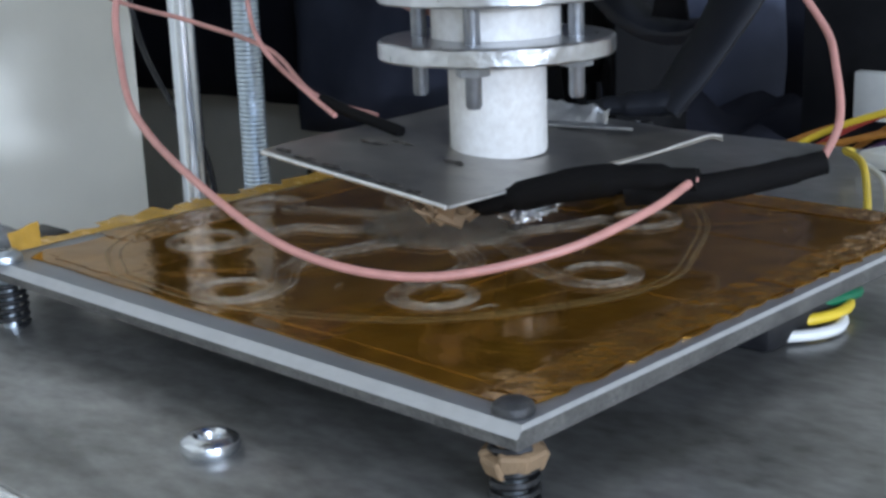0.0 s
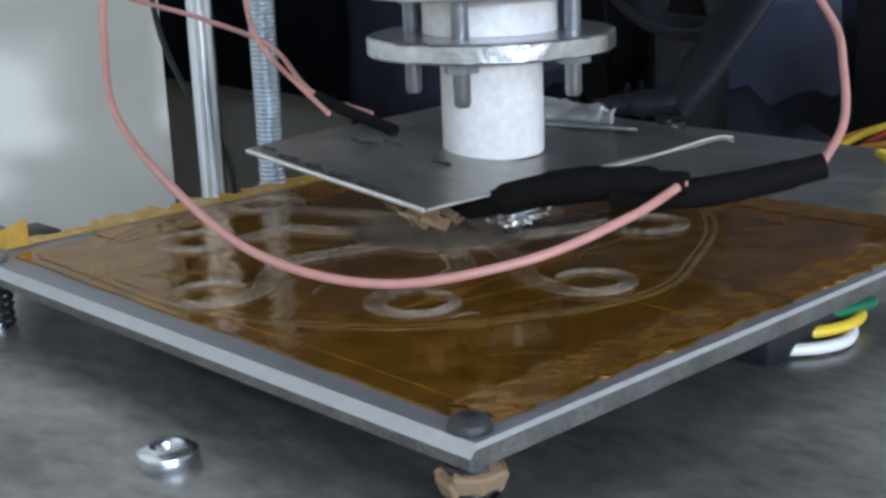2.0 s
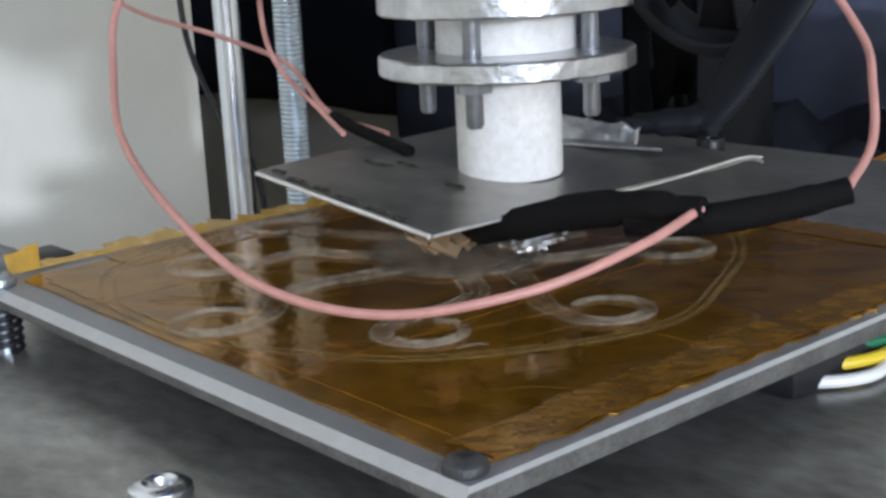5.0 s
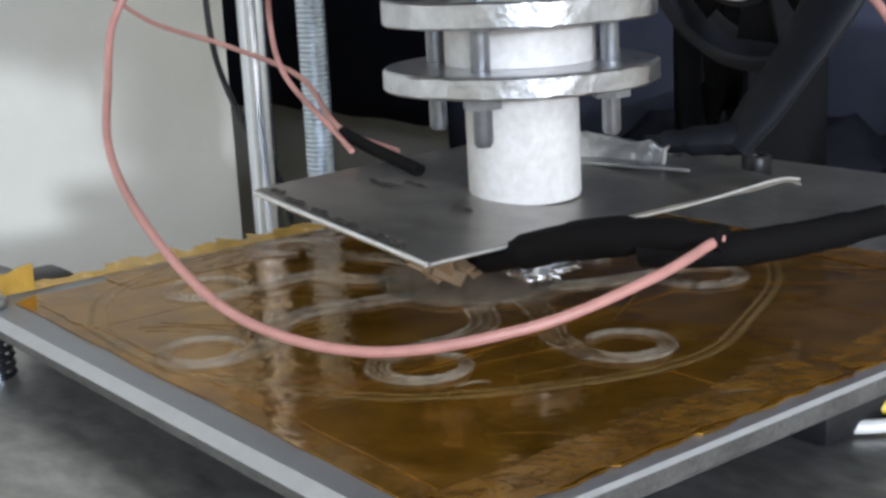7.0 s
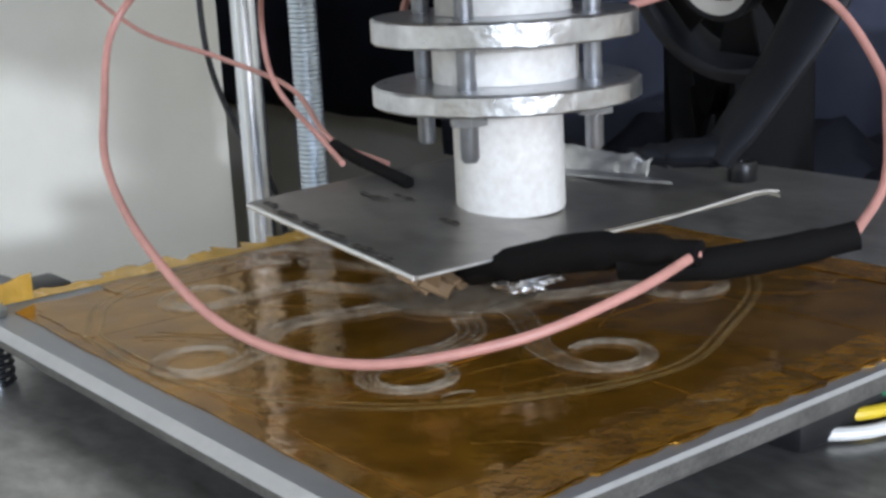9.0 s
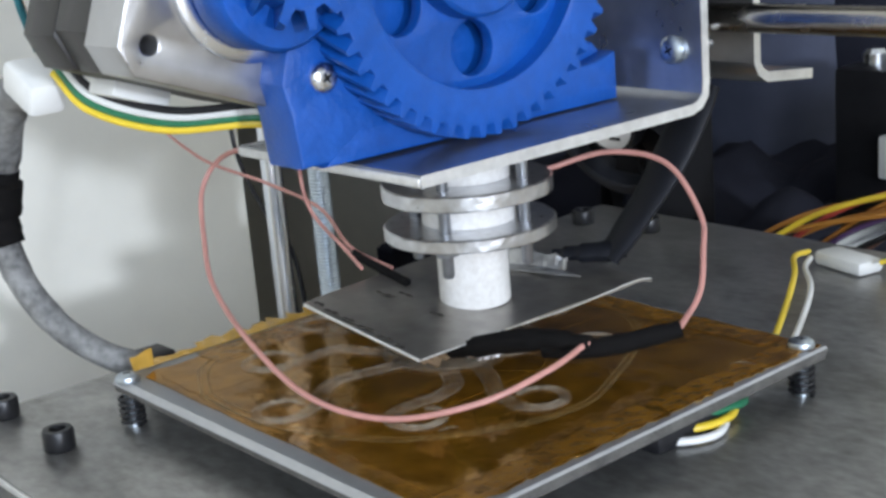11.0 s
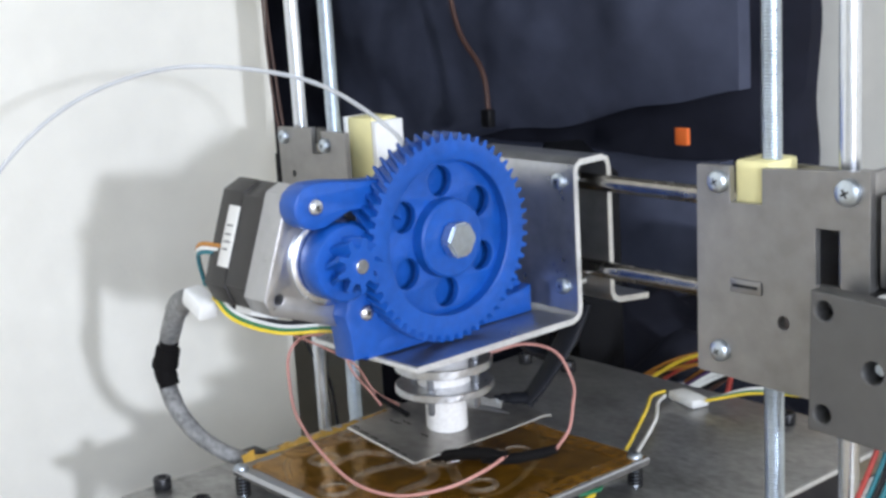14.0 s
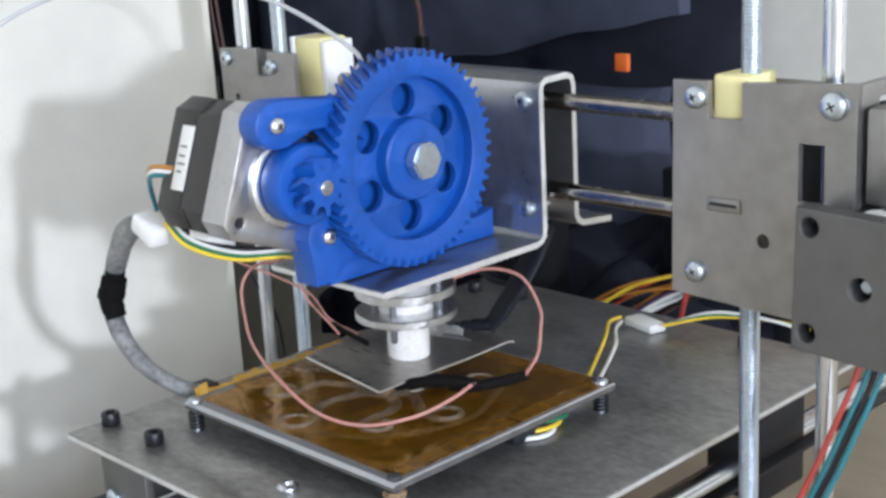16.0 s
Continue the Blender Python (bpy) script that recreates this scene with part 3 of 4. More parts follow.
# ---------------------------------------------------------------- right rod end
def right_end():
    t = thing("rod_end_plate", (70, 76, 52), "brushed steel end plate with slots and screws", "machine plate", "rod end plates")
    out = [(41, 47.3), (102, 45), (102, 115.5), (66, 113.5), (66, 102.7), (54.5, 102.3), (54.5, 113.3), (42, 113)]
    slot = [(84.4, 81), (84.4, 97.6), (92.4, 97.9), (92.6, 81.2)]
    holes = [slot, circle(73.3, 67.7, 2.1, 18), circle(50.6, 108.5, 1.6, 12), circle(50.3, 55.2, 1.6, 12)]
    part("plate", cut("plate", [out, *holes], 2.5, plane_xz(78.2), 0.2), M_PLATE, t, "", 20)
    part("side_flange", box((99.6, 79.6, 46.5), (102, 103, 115), 0.4), M_PLATE, t)
    part("rear_plate", box((56, 95.5, 50), (99.4, 98, 112), 0.4), M_PLATE, t)
    for x, z, r in ((50.6, 108.5, 3.6), (50.3, 55.2, 3.4), (95.4, 109.1, 4.0)):
        pan_screw("screw", (x, 76.9, z), r, 2.6, "", material=M_ZINC, axis=(0, -1, 0), parent=t)
    part("through_screw", rod((95.4, 79, 109.1), (108, 104, 109.5), 1.5, 12), M_CHROME, t)
    part("rod_holder", box((54, 80, 97), (66.5, 95, 115), 1.2), M_YELLOW, t, "cream plastic rod holder")
    part("wire_clip", box((54.5, 76.2, 74.8), (65.9, 76.9, 79), 0.3), M_PLATE, t)
    # the slit is not cut: a black strip paints its shade
    part("clip_slit", box((55.5, 75.9, 76.6), (64.8, 76.15, 77.6), 0.1), M_BLKMETAL, t)
    # thick square block with five holes
    b = thing("motor_block", (107, 62, 44), "dark grey steel block with five round holes on the end plate", "motor")
    sq = [(86, 45), (128, 43), (129, 84), (87, 86)]
    hs = [circle(91.2, 80.6, 2.8, 20), circle(90.7, 50.4, 2.8, 20), circle(123.4, 79.0, 2.8, 20), circle(123, 48.8, 2.8, 20), circle(106.5, 65.6, 3.3, 20)]
    part("face", cut("face", [sq, *hs], 7, plane_xz(66), 0.5), M_BLOCK, b, "", 20)
    # black box added behind the holes as their inner shade
    part("backing", box((87.8, 70, 46), (127.5, 76.4, 83), 0.5), M_FAN, b, "black backing standing in for the shade inside the holes")
    part("shaft", rod((106.5, 66.5, 65.6), (106.5, 69.9, 65.6), 1.7, 16), M_ZINC, b)
    part("top_ring", lathe([(5.5, 0), (5.5, 0.5), (3.4, 0.6)], (108, 72, 84.2), seg=24), M_WHITE, b)
    part("body", box((87.5, 76.5, 45), (128, 108, 84), 3), M_MBLACK, b, "black body")
    part("back_cap", box((99.5, 76.5, 85), (128, 100, 112), 1.5), M_PLATE, b)
    part("flange_top", lathe([(9, 0), (9, 1.2), (4, 1.4)], (112, 82, 84.1), seg=28), M_PLATE, b)
    b.location += Vector((4.4, 1.7, -2.7)) * S


right_end()


def left_end():
    t = thing("rod_end_plate", (-170, 76, 80), "brushed steel end plate with slots and screws", "machine plate", "rod end plates")
    out = [(-196, 79), (-147, 79), (-147, 107), (-164, 107), (-164, 97), (-171, 97), (-171, 108), (-196, 107)]
    part("plate", cut("plate", [out, circle(-186, 87, 1.5, 12), circle(-191, 103, 1.4, 12)], 2.5, plane_xz(76), 0.2), M_PLATE, t, "", 20)
    for x, z in ((-191, 103), (-161, 101)):
        pan_screw("screw", (x, 74.7, z), 3.1, 2.3, "", material=M_ZINC, axis=(0, -1, 0), parent=t)
    part("rod_holder", box((-158.5, 85, 83), (-142, 99, 112), 1.2), M_YELLOW, t, "cream plastic rod holder")
    part("holder_face", box((-141.8, 84.5, 82), (-138.4, 99, 111), 0.6), M_WHITE, t)
    part("holder_strip", box((-161, 84.5, 82), (-158.7, 99, 112), 0.5), M_WHITE, t)
    part("rear_plate", box((-196, 95, 60), (-161.5, 97.4, 104), 0.4), M_BLOCK, t)
    t.location += Vector((3.5, 6, 3.7)) * S


left_end()

# ---------------------------------------------------------------- print head: bracket
def bracket():
    t = thing("head_bracket", hd(-52, 60, 49.5), "bent zinc-plated steel bracket under the extruder", "bracket")

    def strip(line, x0, x1, th):
        """A bent strip: outline in y and z, drawn along x."""
        bm = bmesh.new()
        pts = [Vector((0, y, z)) for y, z in line]
        a, b = [], []
        for i, p in enumerate(pts):
            d = (pts[min(i + 1, len(pts) - 1)] - pts[max(i - 1, 0)]).normalized()
            n = Vector((0, -d.z, d.y)) * th / 2
            a.append(p + n)
            b.append(p - n)
        loop = a + b[::-1]
        v0 = [bm.verts.new(Vector((x0, q.y, q.z))) for q in loop]
        v1 = [bm.verts.new(Vector((x1, q.y, q.z))) for q in loop]
        bm.faces.new(v0)
        bm.faces.new(v1[::-1])
        for i in range(len(loop)):
            j = (i + 1) % len(loop)
            bm.faces.new((v0[j], v0[i], v1[i], v1[j]))
        bmesh.ops.recalc_face_normals(bm, faces=bm.faces)
        return bm

    hx = HEAD_X
    part("base_plate", strip([(12.5, 50.4), (84, 50.6), (86.5, 51.4), (88, 53), (88.4, 55.5), (88.4, 103), (89, 105.5), (91, 106.8), (102, 107), (104.5, 106), (105.4, 103), (105.4, 57), (106.4, 55), (109, 53.4), (125, 51.8)], -79 + hx, -22.5 + hx, 2.2), M_BRACKET, t)
    base = t.children[0]
    base.data.materials.append(M_EDGE)
    for f in base.data.polygons:
        if abs(f.normal.x) > 0.9:
            f.material_index = 1
    part("front_edge", box(hd(-79, 11.9, 49.6), hd(-22.5, 12.45, 51.2), 0.15), M_EDGE, t, "bright cut edge")
    for y, z, w in ((86, 62, 5), (86, 100, 4.4)):
        sc = pan_screw("screw", hd(-29.5, y + 1.2, z), 3.0, 2.0, "", material=M_ZINC, axis=(0, -1, 0), parent=t)
        part("screw_shank", rod(hd(-29.5, 90, z), hd(-29.5, 98, z), 1.4, 12), M_CHROME, t)


bracket()


# ---------------------------------------------------------------- print head: extruder
def gear_loop(teeth, r_out, r_root, phase=0.0):
    out = []
    for k in range(teeth):
        for f, r in ((0.0, r_root), (0.26, r_root), (0.42, r_out), (0.66, r_out), (0.82, r_root)):
            a = (k + f) / teeth * 2 * math.pi + phase
            out.append((r * math.cos(a), r * math.sin(a)))
    return out


def helical(teeth, r_out, r_root, x0, x1, c, twist, seg, bm=None):
    """A helical toothed rim without its bore, along x."""
    bm = bm or bmesh.new()
    rings = []
    for i in range(seg + 1):
        x = x0 + (x1 - x0) * i / seg
        lp = gear_loop(teeth, r_out, r_root, twist * i / seg)
        rings.append([bm.verts.new(hd(x, c[0] + p, c[1] + q)) for p, q in lp])
    for a, b in zip(rings, rings[1:]):
        for k in range(len(a)):
            j = (k + 1) % len(a)
            bm.faces.new((a[k], a[j], b[j], b[k]))
    return bm, rings


def extruder():
    ex = thing("extruder", hd(-55, 42, 52), "blue printed plastic filament extruder with large gear", "extruder")
    cy, cz = 39.3, 87.8
    xf, xb = -33.3, -43.8
    g = part("large_gear", bmesh.new(), M_BLUE, ex, "blue plastic gear wheel")
    bm, rings = helical(54, 35.2, 32.9, xb, xf, (cy, cz), 0.16, 4)
    # front face: rim, recess, hub, as rings
    seg = len(rings[0])

    def ring(r, x):
        return [bm.verts.new(hd(x, cy + r * math.cos(2 * math.pi * i / seg + 0.16), cz + r * math.sin(2 * math.pi * i / seg + 0.16))) for i in range(seg)]

    prev = rings[-1]
    for r, x in ((32.3, xf + 0.15), (27.2, xf + 0.15), (26.3, xf - 0.3), (26.1, xf - 5.0)):
        cur = ring(r, x)
        for k in range(seg):
            j = (k + 1) % seg
            bm.faces.new((prev[k], prev[j], cur[j], cur[k]))
        prev = cur
    bm.faces.new(rings[0][::-1])
    bmesh.ops.recalc_face_normals(bm, faces=bm.faces)
    bmesh.ops.scale(bm, vec=(S, S, S), verts=bm.verts)
    bm.to_mesh(g.data)
    bm.free()
    g.data.set_sharp_from_angle(angle=radians(28))
    web = [circle(cy, cz, 26.5, 72)] + [circle(cy + 19.0 * math.cos(a), cz + 19.0 * math.sin(a), 5.2, 24) for a in (0.53 + k * math.pi / 3 for k in range(6))]
    part("gear_web", cut("gear_web", web, 3.0, Matrix.Translation((HEAD_X, 0, 0)) @ plane_yz(xf - 5.6), 0.3), M_BLUE, g, "", 25)
    hubp = lathe([(13.6, 0), (13.2, 4.4), (12.5, 5.1), (8.0, 5.1)], hd(xf - 4.2, cy, cz), (1, 0, 0), 48)
    part("gear_hub", hubp, M_BLUE, g)
    bolt = bmesh.new()
    bmesh.ops.create_cone(bolt, cap_ends=True, segments=6, radius1=6.6, radius2=6.6, depth=5.2, matrix=Matrix.Translation(hd(xf + 3.4, cy, cz)) @ Matrix.Rotation(math.pi / 2, 4, "Y"))
    bmesh.ops.bevel(bolt, geom=[e for e in bolt.edges], offset=0.9, segments=2, affect="EDGES")
    part("hobbed_bolt", bolt, M_ZINC, ex, "zinc hexagon bolt head", 25)
    # small gear on the motor
    py, pz = -1.0, 86.5
    part("pinion_collar", lathe([(12.3, 0), (12.7, 0.6), (12.7, 7.6), (12.0, 8.6), (9.2, 8.8)], hd(-46, py, pz), (1, 0, 0), 40), M_BLUE, ex)
    bm, rings = helical(9, 9.0, 5.8, -38.2, -30.6, (py, pz), -0.5, 4)
    bm.faces.new(rings[0][::-1])
    bm.faces.new(rings[-1])
    bmesh.ops.recalc_face_normals(bm, faces=bm.faces)
    part("pinion", bm, M_BLUE, ex, "small blue pinion", 28)
    part("motor_shaft", rod(hd(-38, py, pz), hd(-29.3, py, pz), 2.4, 20, bevel=0.3), M_CHROME, ex, "steel shaft end")
    # body block behind the gear
    body = [(18, 52.6), (84, 52.6), (84, 60), (80, 64), (66, 64), (66, 98), (60, 103), (26, 103), (20, 100), (18, 76)]
    part("body", cut("body", [body], 30, Matrix.Translation((HEAD_X, 0, 0)) @ plane_yz(-60.5), 0.6), M_BLUE, ex, "", 25)
    part("idler_block", box(hd(-74, 64, 64), hd(-47, 76, 100), 1.5), M_BLUE, ex)

    def lug(cyy, czz, r):
        return circle(cyy, czz, r, 28)

    arm = [(-10.5, 113.4), (-13.6, 112.7), (-16.4, 110.6), (-17.9, 107.6), (-17.9, 104.4), (-16.4, 101.4), (-13.6, 99.3), (-10.5, 98.6), (-6, 98.9), (-2.5, 100.4), (3, 102.4), (10, 102.2), (18, 99.5), (24, 96), (24, 110), (18, 110.6), (8, 111.4), (-3, 113)]
    part("upper_arm", cut("upper_arm", [arm, circle(-10.5, 106, 1.7, 14)], 9, Matrix.Translation((HEAD_X, 0, 0)) @ plane_yz(-44.2), 0.8), M_BLUE, ex, "", 25)
    low = [(2.2, 72.5), (0.6, 67), (2, 61), (3, 52.7), (40, 52.7), (40, 57), (22, 57.5), (20.5, 66), (16.5, 72), (9, 75.2)]
    part("lower_arm", cut("lower_arm", [[(y - 1.5, z + 0.9 if z > 53 else z) for y, z in low], circle(7.2, 68, 1.7, 14)], 11, Matrix.Translation((HEAD_X, 0, 0)) @ plane_yz(-46.5), 0.8), M_BLUE, ex, "", 25)
    foot = [(6, 52.1), (82, 52.1), (82, 62), (76, 60.5), (40, 58.5), (14, 57.5)]
    part("foot", cut("foot", [foot], 5, Matrix.Translation((HEAD_X, 0, 0)) @ plane_yz(-43.4), 0.5), M_BLUE, ex, "", 25)
    for y, z in ((-10.5, 106), (7.2, 68)):
        pan_screw("mount_screw", hd(-39.6 if z > 90 else -41, y, z), 2.8, 2.0, "", material=M_CHROME, axis=(1, 0, 0), parent=ex)


extruder()


def motor():
    m = thing("stepper_motor", hd(-66, -1, 65), "stepper motor with bright end cap and black body", "motor")
    turn = Matrix.Translation(hd(0, -1.0, 86.5)) @ Matrix.Rotation(radians(-20), 4, "X")

    def sq(h, c):
        return [(-h + c, -h), (h - c, -h), (h, -h + c), (h, h - c), (h - c, h), (-h + c, h), (-h, h - c), (-h, -h + c)]

    hs = [circle(sx * 15.5, sy * 15.5, 1.6, 14) for sx in (-1, 1) for sy in (-1, 1)]
    part("end_cap", cut("end_cap", [sq(21.1, 4), *hs], 12, turn @ plane_yz(-54), 0.6), M_MOTOR, m, "bright metal end cap", 25)
    part("body", cut("body", [sq(20.9, 6)], 12, turn @ plane_yz(-66.1), 0.4), M_MBLACK, m, "black laminated body", 25)
    part("rear_cap", cut("rear_cap", [sq(21.0, 5)], 13, turn @ plane_yz(-78.7), 1.2), M_MBLACK, m, "black end cap", 25)
    part("pilot_ring", lathe([(15.0, 0), (15.0, 1.2), (14.2, 1.7), (12.5, 1.7)], hd(-48.0, -1.0, 86.5), (1, 0, 0), 40), M_CHROME, m)
    bm = box((-78.5, -21.35, -9.5), (-72, -21.0, 11), 0.1)
    bmesh.ops.transform(bm, matrix=turn, verts=bm.verts)
    part("label", bm, M_LABEL, m, "white paper label")
    bm = bmesh.new()
    for i, (z0, w) in enumerate(((-4, 3), (-1.5, 4), (1, 3.5), (4, 3.6))):
        box((-77.4, -21.45, z0), (-77.4 + w, -21.36, z0 + 0.7), 0, bm)
    bmesh.ops.transform(bm, matrix=turn, verts=bm.verts)
    part("label_print", bm, M_GREY, m, "grey bars of small print", 0)
    bm = box((-86, -6, -24), (-76, 6, -20.6), 0.6)
    bmesh.ops.transform(bm, matrix=turn, verts=bm.verts)
    part("plug", bm, M_WHITE, m)


motor()
# motor leads and the sleeved harness that hangs beside the bed
c0 = [(-97, -16, 71), (-88, -14, 64), (-74, -6, 60), (-62, 6, 60), (-58, 14, 57)]
for i, (mt, nm) in enumerate(((M_WYEL, "yellow"), (M_WGRN, "green"), (M_WWHT, "white"), (M_BLACK, "black"))):
    wire("motor_lead", [hd(x + i * 0.6, y + i * 0.4, z - 1.6 + i * 1.2) for x, y, z in c0], 0.75, mt, nm + " insulated lead drooping under the stepper motor", group="motor leads")
for i, mt in enumerate((M_WTEAL, M_WWHT, M_WORG)):
    wire("motor_lead", [hd(-79, -20 - i, 88 + i * 1.5), hd(-88, -24, 88 + i * 1.4), hd(-94, -22, 84 + i), hd(-98, -18, 74)], 0.75, mt, "short coloured lead at the back of the motor", group="motor leads")
single("wire_connector", box(hd(-111, -21, 63), hd(-98, -13, 70), 1.5, turn=Matrix.Rotation(0.4, 4, "Y")), M_WHITE, "translucent white wire connector at the harness end", "connector")
hn = thing("wire_harness", hd(-128, -12, -8), "grey sleeved wire harness hanging down beside the bed", "cable")
hp = [hd(-113, -12.5, 66), hd(-125, -13.7, 62), hd(-137, -12.3, 49), hd(-141.5, -14, 34), hd(-138, -13, 20), hd(-130, -9, 9), hd(-122, -2, 1.5), hd(-120, 6, -2.5)]
part("sleeve", tube(hp, 3.4, 10, 14, radii=[3.8, 4.2, 3.8, 3.5, 3.4, 3.2, 3.0, 3.0, 2.8]), M_GREY, hn, "grey mesh sleeve")
part("tape", tube([hp[2].lerp(hp[3], 0.25), hp[2].lerp(hp[3], 0.7), hp[3], hp[3].lerp(hp[4], 0.45)], 4.4, 10, 14, radii=[3.6, 4.6, 4.9, 4.2, 3.8]), M_SLEEVE, hn, "black tape wrap")
part("plug", box(hd(-125, 4, -8), hd(-116, 12, 0.5), 1.2), M_BLACK, hn, "black plug")

# ---------------------------------------------------------------- print head: hot end
def hot_end():
    t = thing("hot_end", hd(-60, 52.5, 1), "white plastic hot end with aluminium discs and heat shield", "hot end")
    cx, cy = -52.1, 48.1
    part("barrel", lathe([(7.2, 14.6), (7.38, 15.0), (7.38, 29.3)], hd(cx, cy, 0), seg=48), M_PTFE, t, "white heat-proof plastic barrel, slightly stained")
    part("upper_barrel", lathe([(9.7, 32.15), (9.7, 37.5)], hd(cx, cy, 0), seg=48), M_PTFE, t, "white heat-proof plastic")
    part("neck", lathe([(9.0, 40.85), (9.0, 49.1)], hd(cx, cy, 0), seg=40), M_PTFE, t)
    rng = random.Random(3)

    def disc(z0, z1, r, amp):
        bm = bmesh.new()
        n = 72
        rr = [r + amp * noise.noise((math.cos(i / n * 6.283) * 4, math.sin(i / n * 6.283) * 4, z0)) for i in range(n)]
        rings = []
        for f, z in ((0.985, z0), (1.0, z0 + 0.25), (1.0 , z1 - 0.3), (0.98, z1)):
            rings.append([bm.verts.new(hd(cx + rr[i] * f * math.cos(i / n * 6.283), cy + rr[i] * f * math.sin(i / n * 6.283), z + (0.1 * rng.uniform(-1, 1) if 1 <= f else 0))) for i in range(n)])
        for a, b in zip(rings, rings[1:]):
            for k in range(n):
                bm.faces.new((a[k], a[(k + 1) % n], b[(k + 1) % n], b[k]))
        bm.faces.new(rings[0][::-1])
        bm.faces.new(rings[-1])
        return bm

    part("lower_disc", disc(29.35, 32.1, 17.7, 0.2), M_ALU, t, "rough-cut aluminium disc", 30)
    part("upper_disc", disc(37.55, 40.8, 17.5, 0.3), M_ALU, t, "rough-cut aluminium disc", 30)
    # bolts and nuts carry their shadow in a darker metal colour
    for bx, by in ((cx + 5.2, cy - 11.0), (cx + 11.0, cy + 5.2), (cx - 5.2, cy + 11.0), (cx - 11.0, cy - 5.2)):
        part("bolt", lathe([(0.9, 23.0), (1.2, 23.5), (1.2, 49)], hd(bx, by, 0), seg=14), M_BOLT_SHADED, t)
        bm = bmesh.new()
        bmesh.ops.create_cone(bm, cap_ends=True, segments=6, radius1=2.5, radius2=2.5, depth=1.8, matrix=Matrix.Translation(hd(bx, by, 28.6)))
        part("nut", bm, M_BOLT_SHADED, t, "", 25)
    # heat shield, a slightly bent sheet
    bm = bmesh.new()
    nx, ny = 16, 24
    g = []
    for j in range(ny + 1):
        row = []
        for i in range(nx + 1):
            u, v = i / nx, j / ny
            x, y = -75.3 + 40.1 * u, 18.9 + 2.2 * (1 - u) * (1 - v) + 65.3 * v
            x += -0.2 * v - 9 * v * (1 - u)
            z = 13.9 + 2.8 * (1 - u) - 1.1 * v + 0.5 * math.sin(v * 3) + 1.1 * max(0, v - 0.85) ** 1 * 6 * u - 1.3 * max(0, v - 0.95) * 20 * u + noise.noise((x * 0.06, y * 0.06, 0)) * 0.5
            row.append(bm.verts.new(hd(x, y + (0.25 * noise.noise((x * 0.9, 0, 0)) if j == 0 else 0), z)))
        g.append(row)
    for j in range(ny):
        for i in range(nx):
            bm.faces.new((g[j][i], g[j][i + 1], g[j + 1][i + 1], g[j + 1][i]))
    geo = bmesh.ops.extrude_face_region(bm, geom=bm.faces[:])
    bmesh.ops.translate(bm, vec=(0, 0, -0.5), verts=[e for e in geo["geom"] if isinstance(e, bmesh.types.BMVert)])
    bmesh.ops.recalc_face_normals(bm, faces=bm.faces)
    part("heat_shield", bm, M_SHEET, t, "thin bent steel sheet", 40)
    bm = tube([hd(-75.3, 20.9, 16.4), hd(-62, 20.1, 15.5), hd(-48, 19.3, 14.6), hd(-35.6, 18.7, 13.7)], 0.34, 6, 6)
    part("shield_edge", bm, M_EDGE, t, "bright torn edge")
    bm = tube([hd(-35.2, 19.1, 13.7), hd(-35.2, 38, 13.6), hd(-35.2, 60, 13.2), hd(-35.3, 78, 13.7), hd(-35.4, 83.8, 13.0)], 0.2, 6, 6)
    part("shield_edge", bm, M_EDGE, t, "bright cut edge")
    # torn foil strip on the shield
    r2 = random.Random(8)
    n = 22
    bm = bmesh.new()
    cols = []
    for k in range(n + 1):
        f = k / n
        p = hd(-70 + 19 * f, 66 + 7 * f, 15.4 - 0.5 * f)
        h = 4.4 - 1.6 * f + 0.35 * r2.uniform(-1, 1) * (0.3 + f) - (1.2 * max(0, noise.noise((k * 0.6, 2, 0))) if f > 0.6 else 0)
        cols.append([bm.verts.new(p + Vector((0, 1.1 * q + 0.45 * noise.noise((k * 0.35, q * 2.5, 3)), h * q))) for q in (0, 0.3, 0.6, 0.85, 1.0)])
    for p, q in zip(cols, cols[1:]):
        for j in range(4):
            bm.faces.new((p[j], q[j], q[j + 1], p[j + 1]))
    geo = bmesh.ops.extrude_face_region(bm, geom=bm.faces[:])
    bmesh.ops.translate(bm, vec=(0.1, 0.5, 0), verts=[e for e in geo["geom"] if isinstance(e, bmesh.types.BMVert)])
    bmesh.ops.recalc_face_normals(bm, faces=bm.faces)
    foil = part("foil_strip", bm, M_ALU, t, "torn bright foil strip", 30)
    flap = [(-72, 63.5), (-60, 66.0), (-50, 68.6), (-43.5, 70.6), (-46, 71.2), (-52, 71.4), (-60, 70.0), (-72, 67.5)]
    part("flap", cut("flap", [[(x + HEAD_X, y) for x, y in flap]], 0.5, Matrix.Translation((0, 0, 15.3)), 0.1), M_ALU, foil)
    # burnt residue along the shield's front edge and round the barrel
    for x, y, ln in ((-74, 19.4, 3.5), (-69, 18.8, 5), (-62.5, 18.8, 4), (-57, 18.5, 5.5), (-50, 18.4, 4.5), (-44, 18.3, 3), (-70, 33, 6), (-66, 36, 5), (-52, 33.5, 4)):
        y += 1.3 + 2.0 * (-36 - x) / 40
        zz = 13.9 + 2.8 * (-35.2 - x) / 40 + 0.2
        part("burnt_residue", tube([hd(x, y, zz), hd(x + ln / 2, y + r2.uniform(-0.5, 0.5), zz - ln * 0.02), hd(x + ln, y + r2.uniform(-0.4, 0.4), zz - ln * 0.04)], 0.4, 4, 6, squash=0.35, radii=[0.15, 0.5, 0.3, 0.55, 0.2]), M_SOOT_SHADE, t, "dark burnt residue")
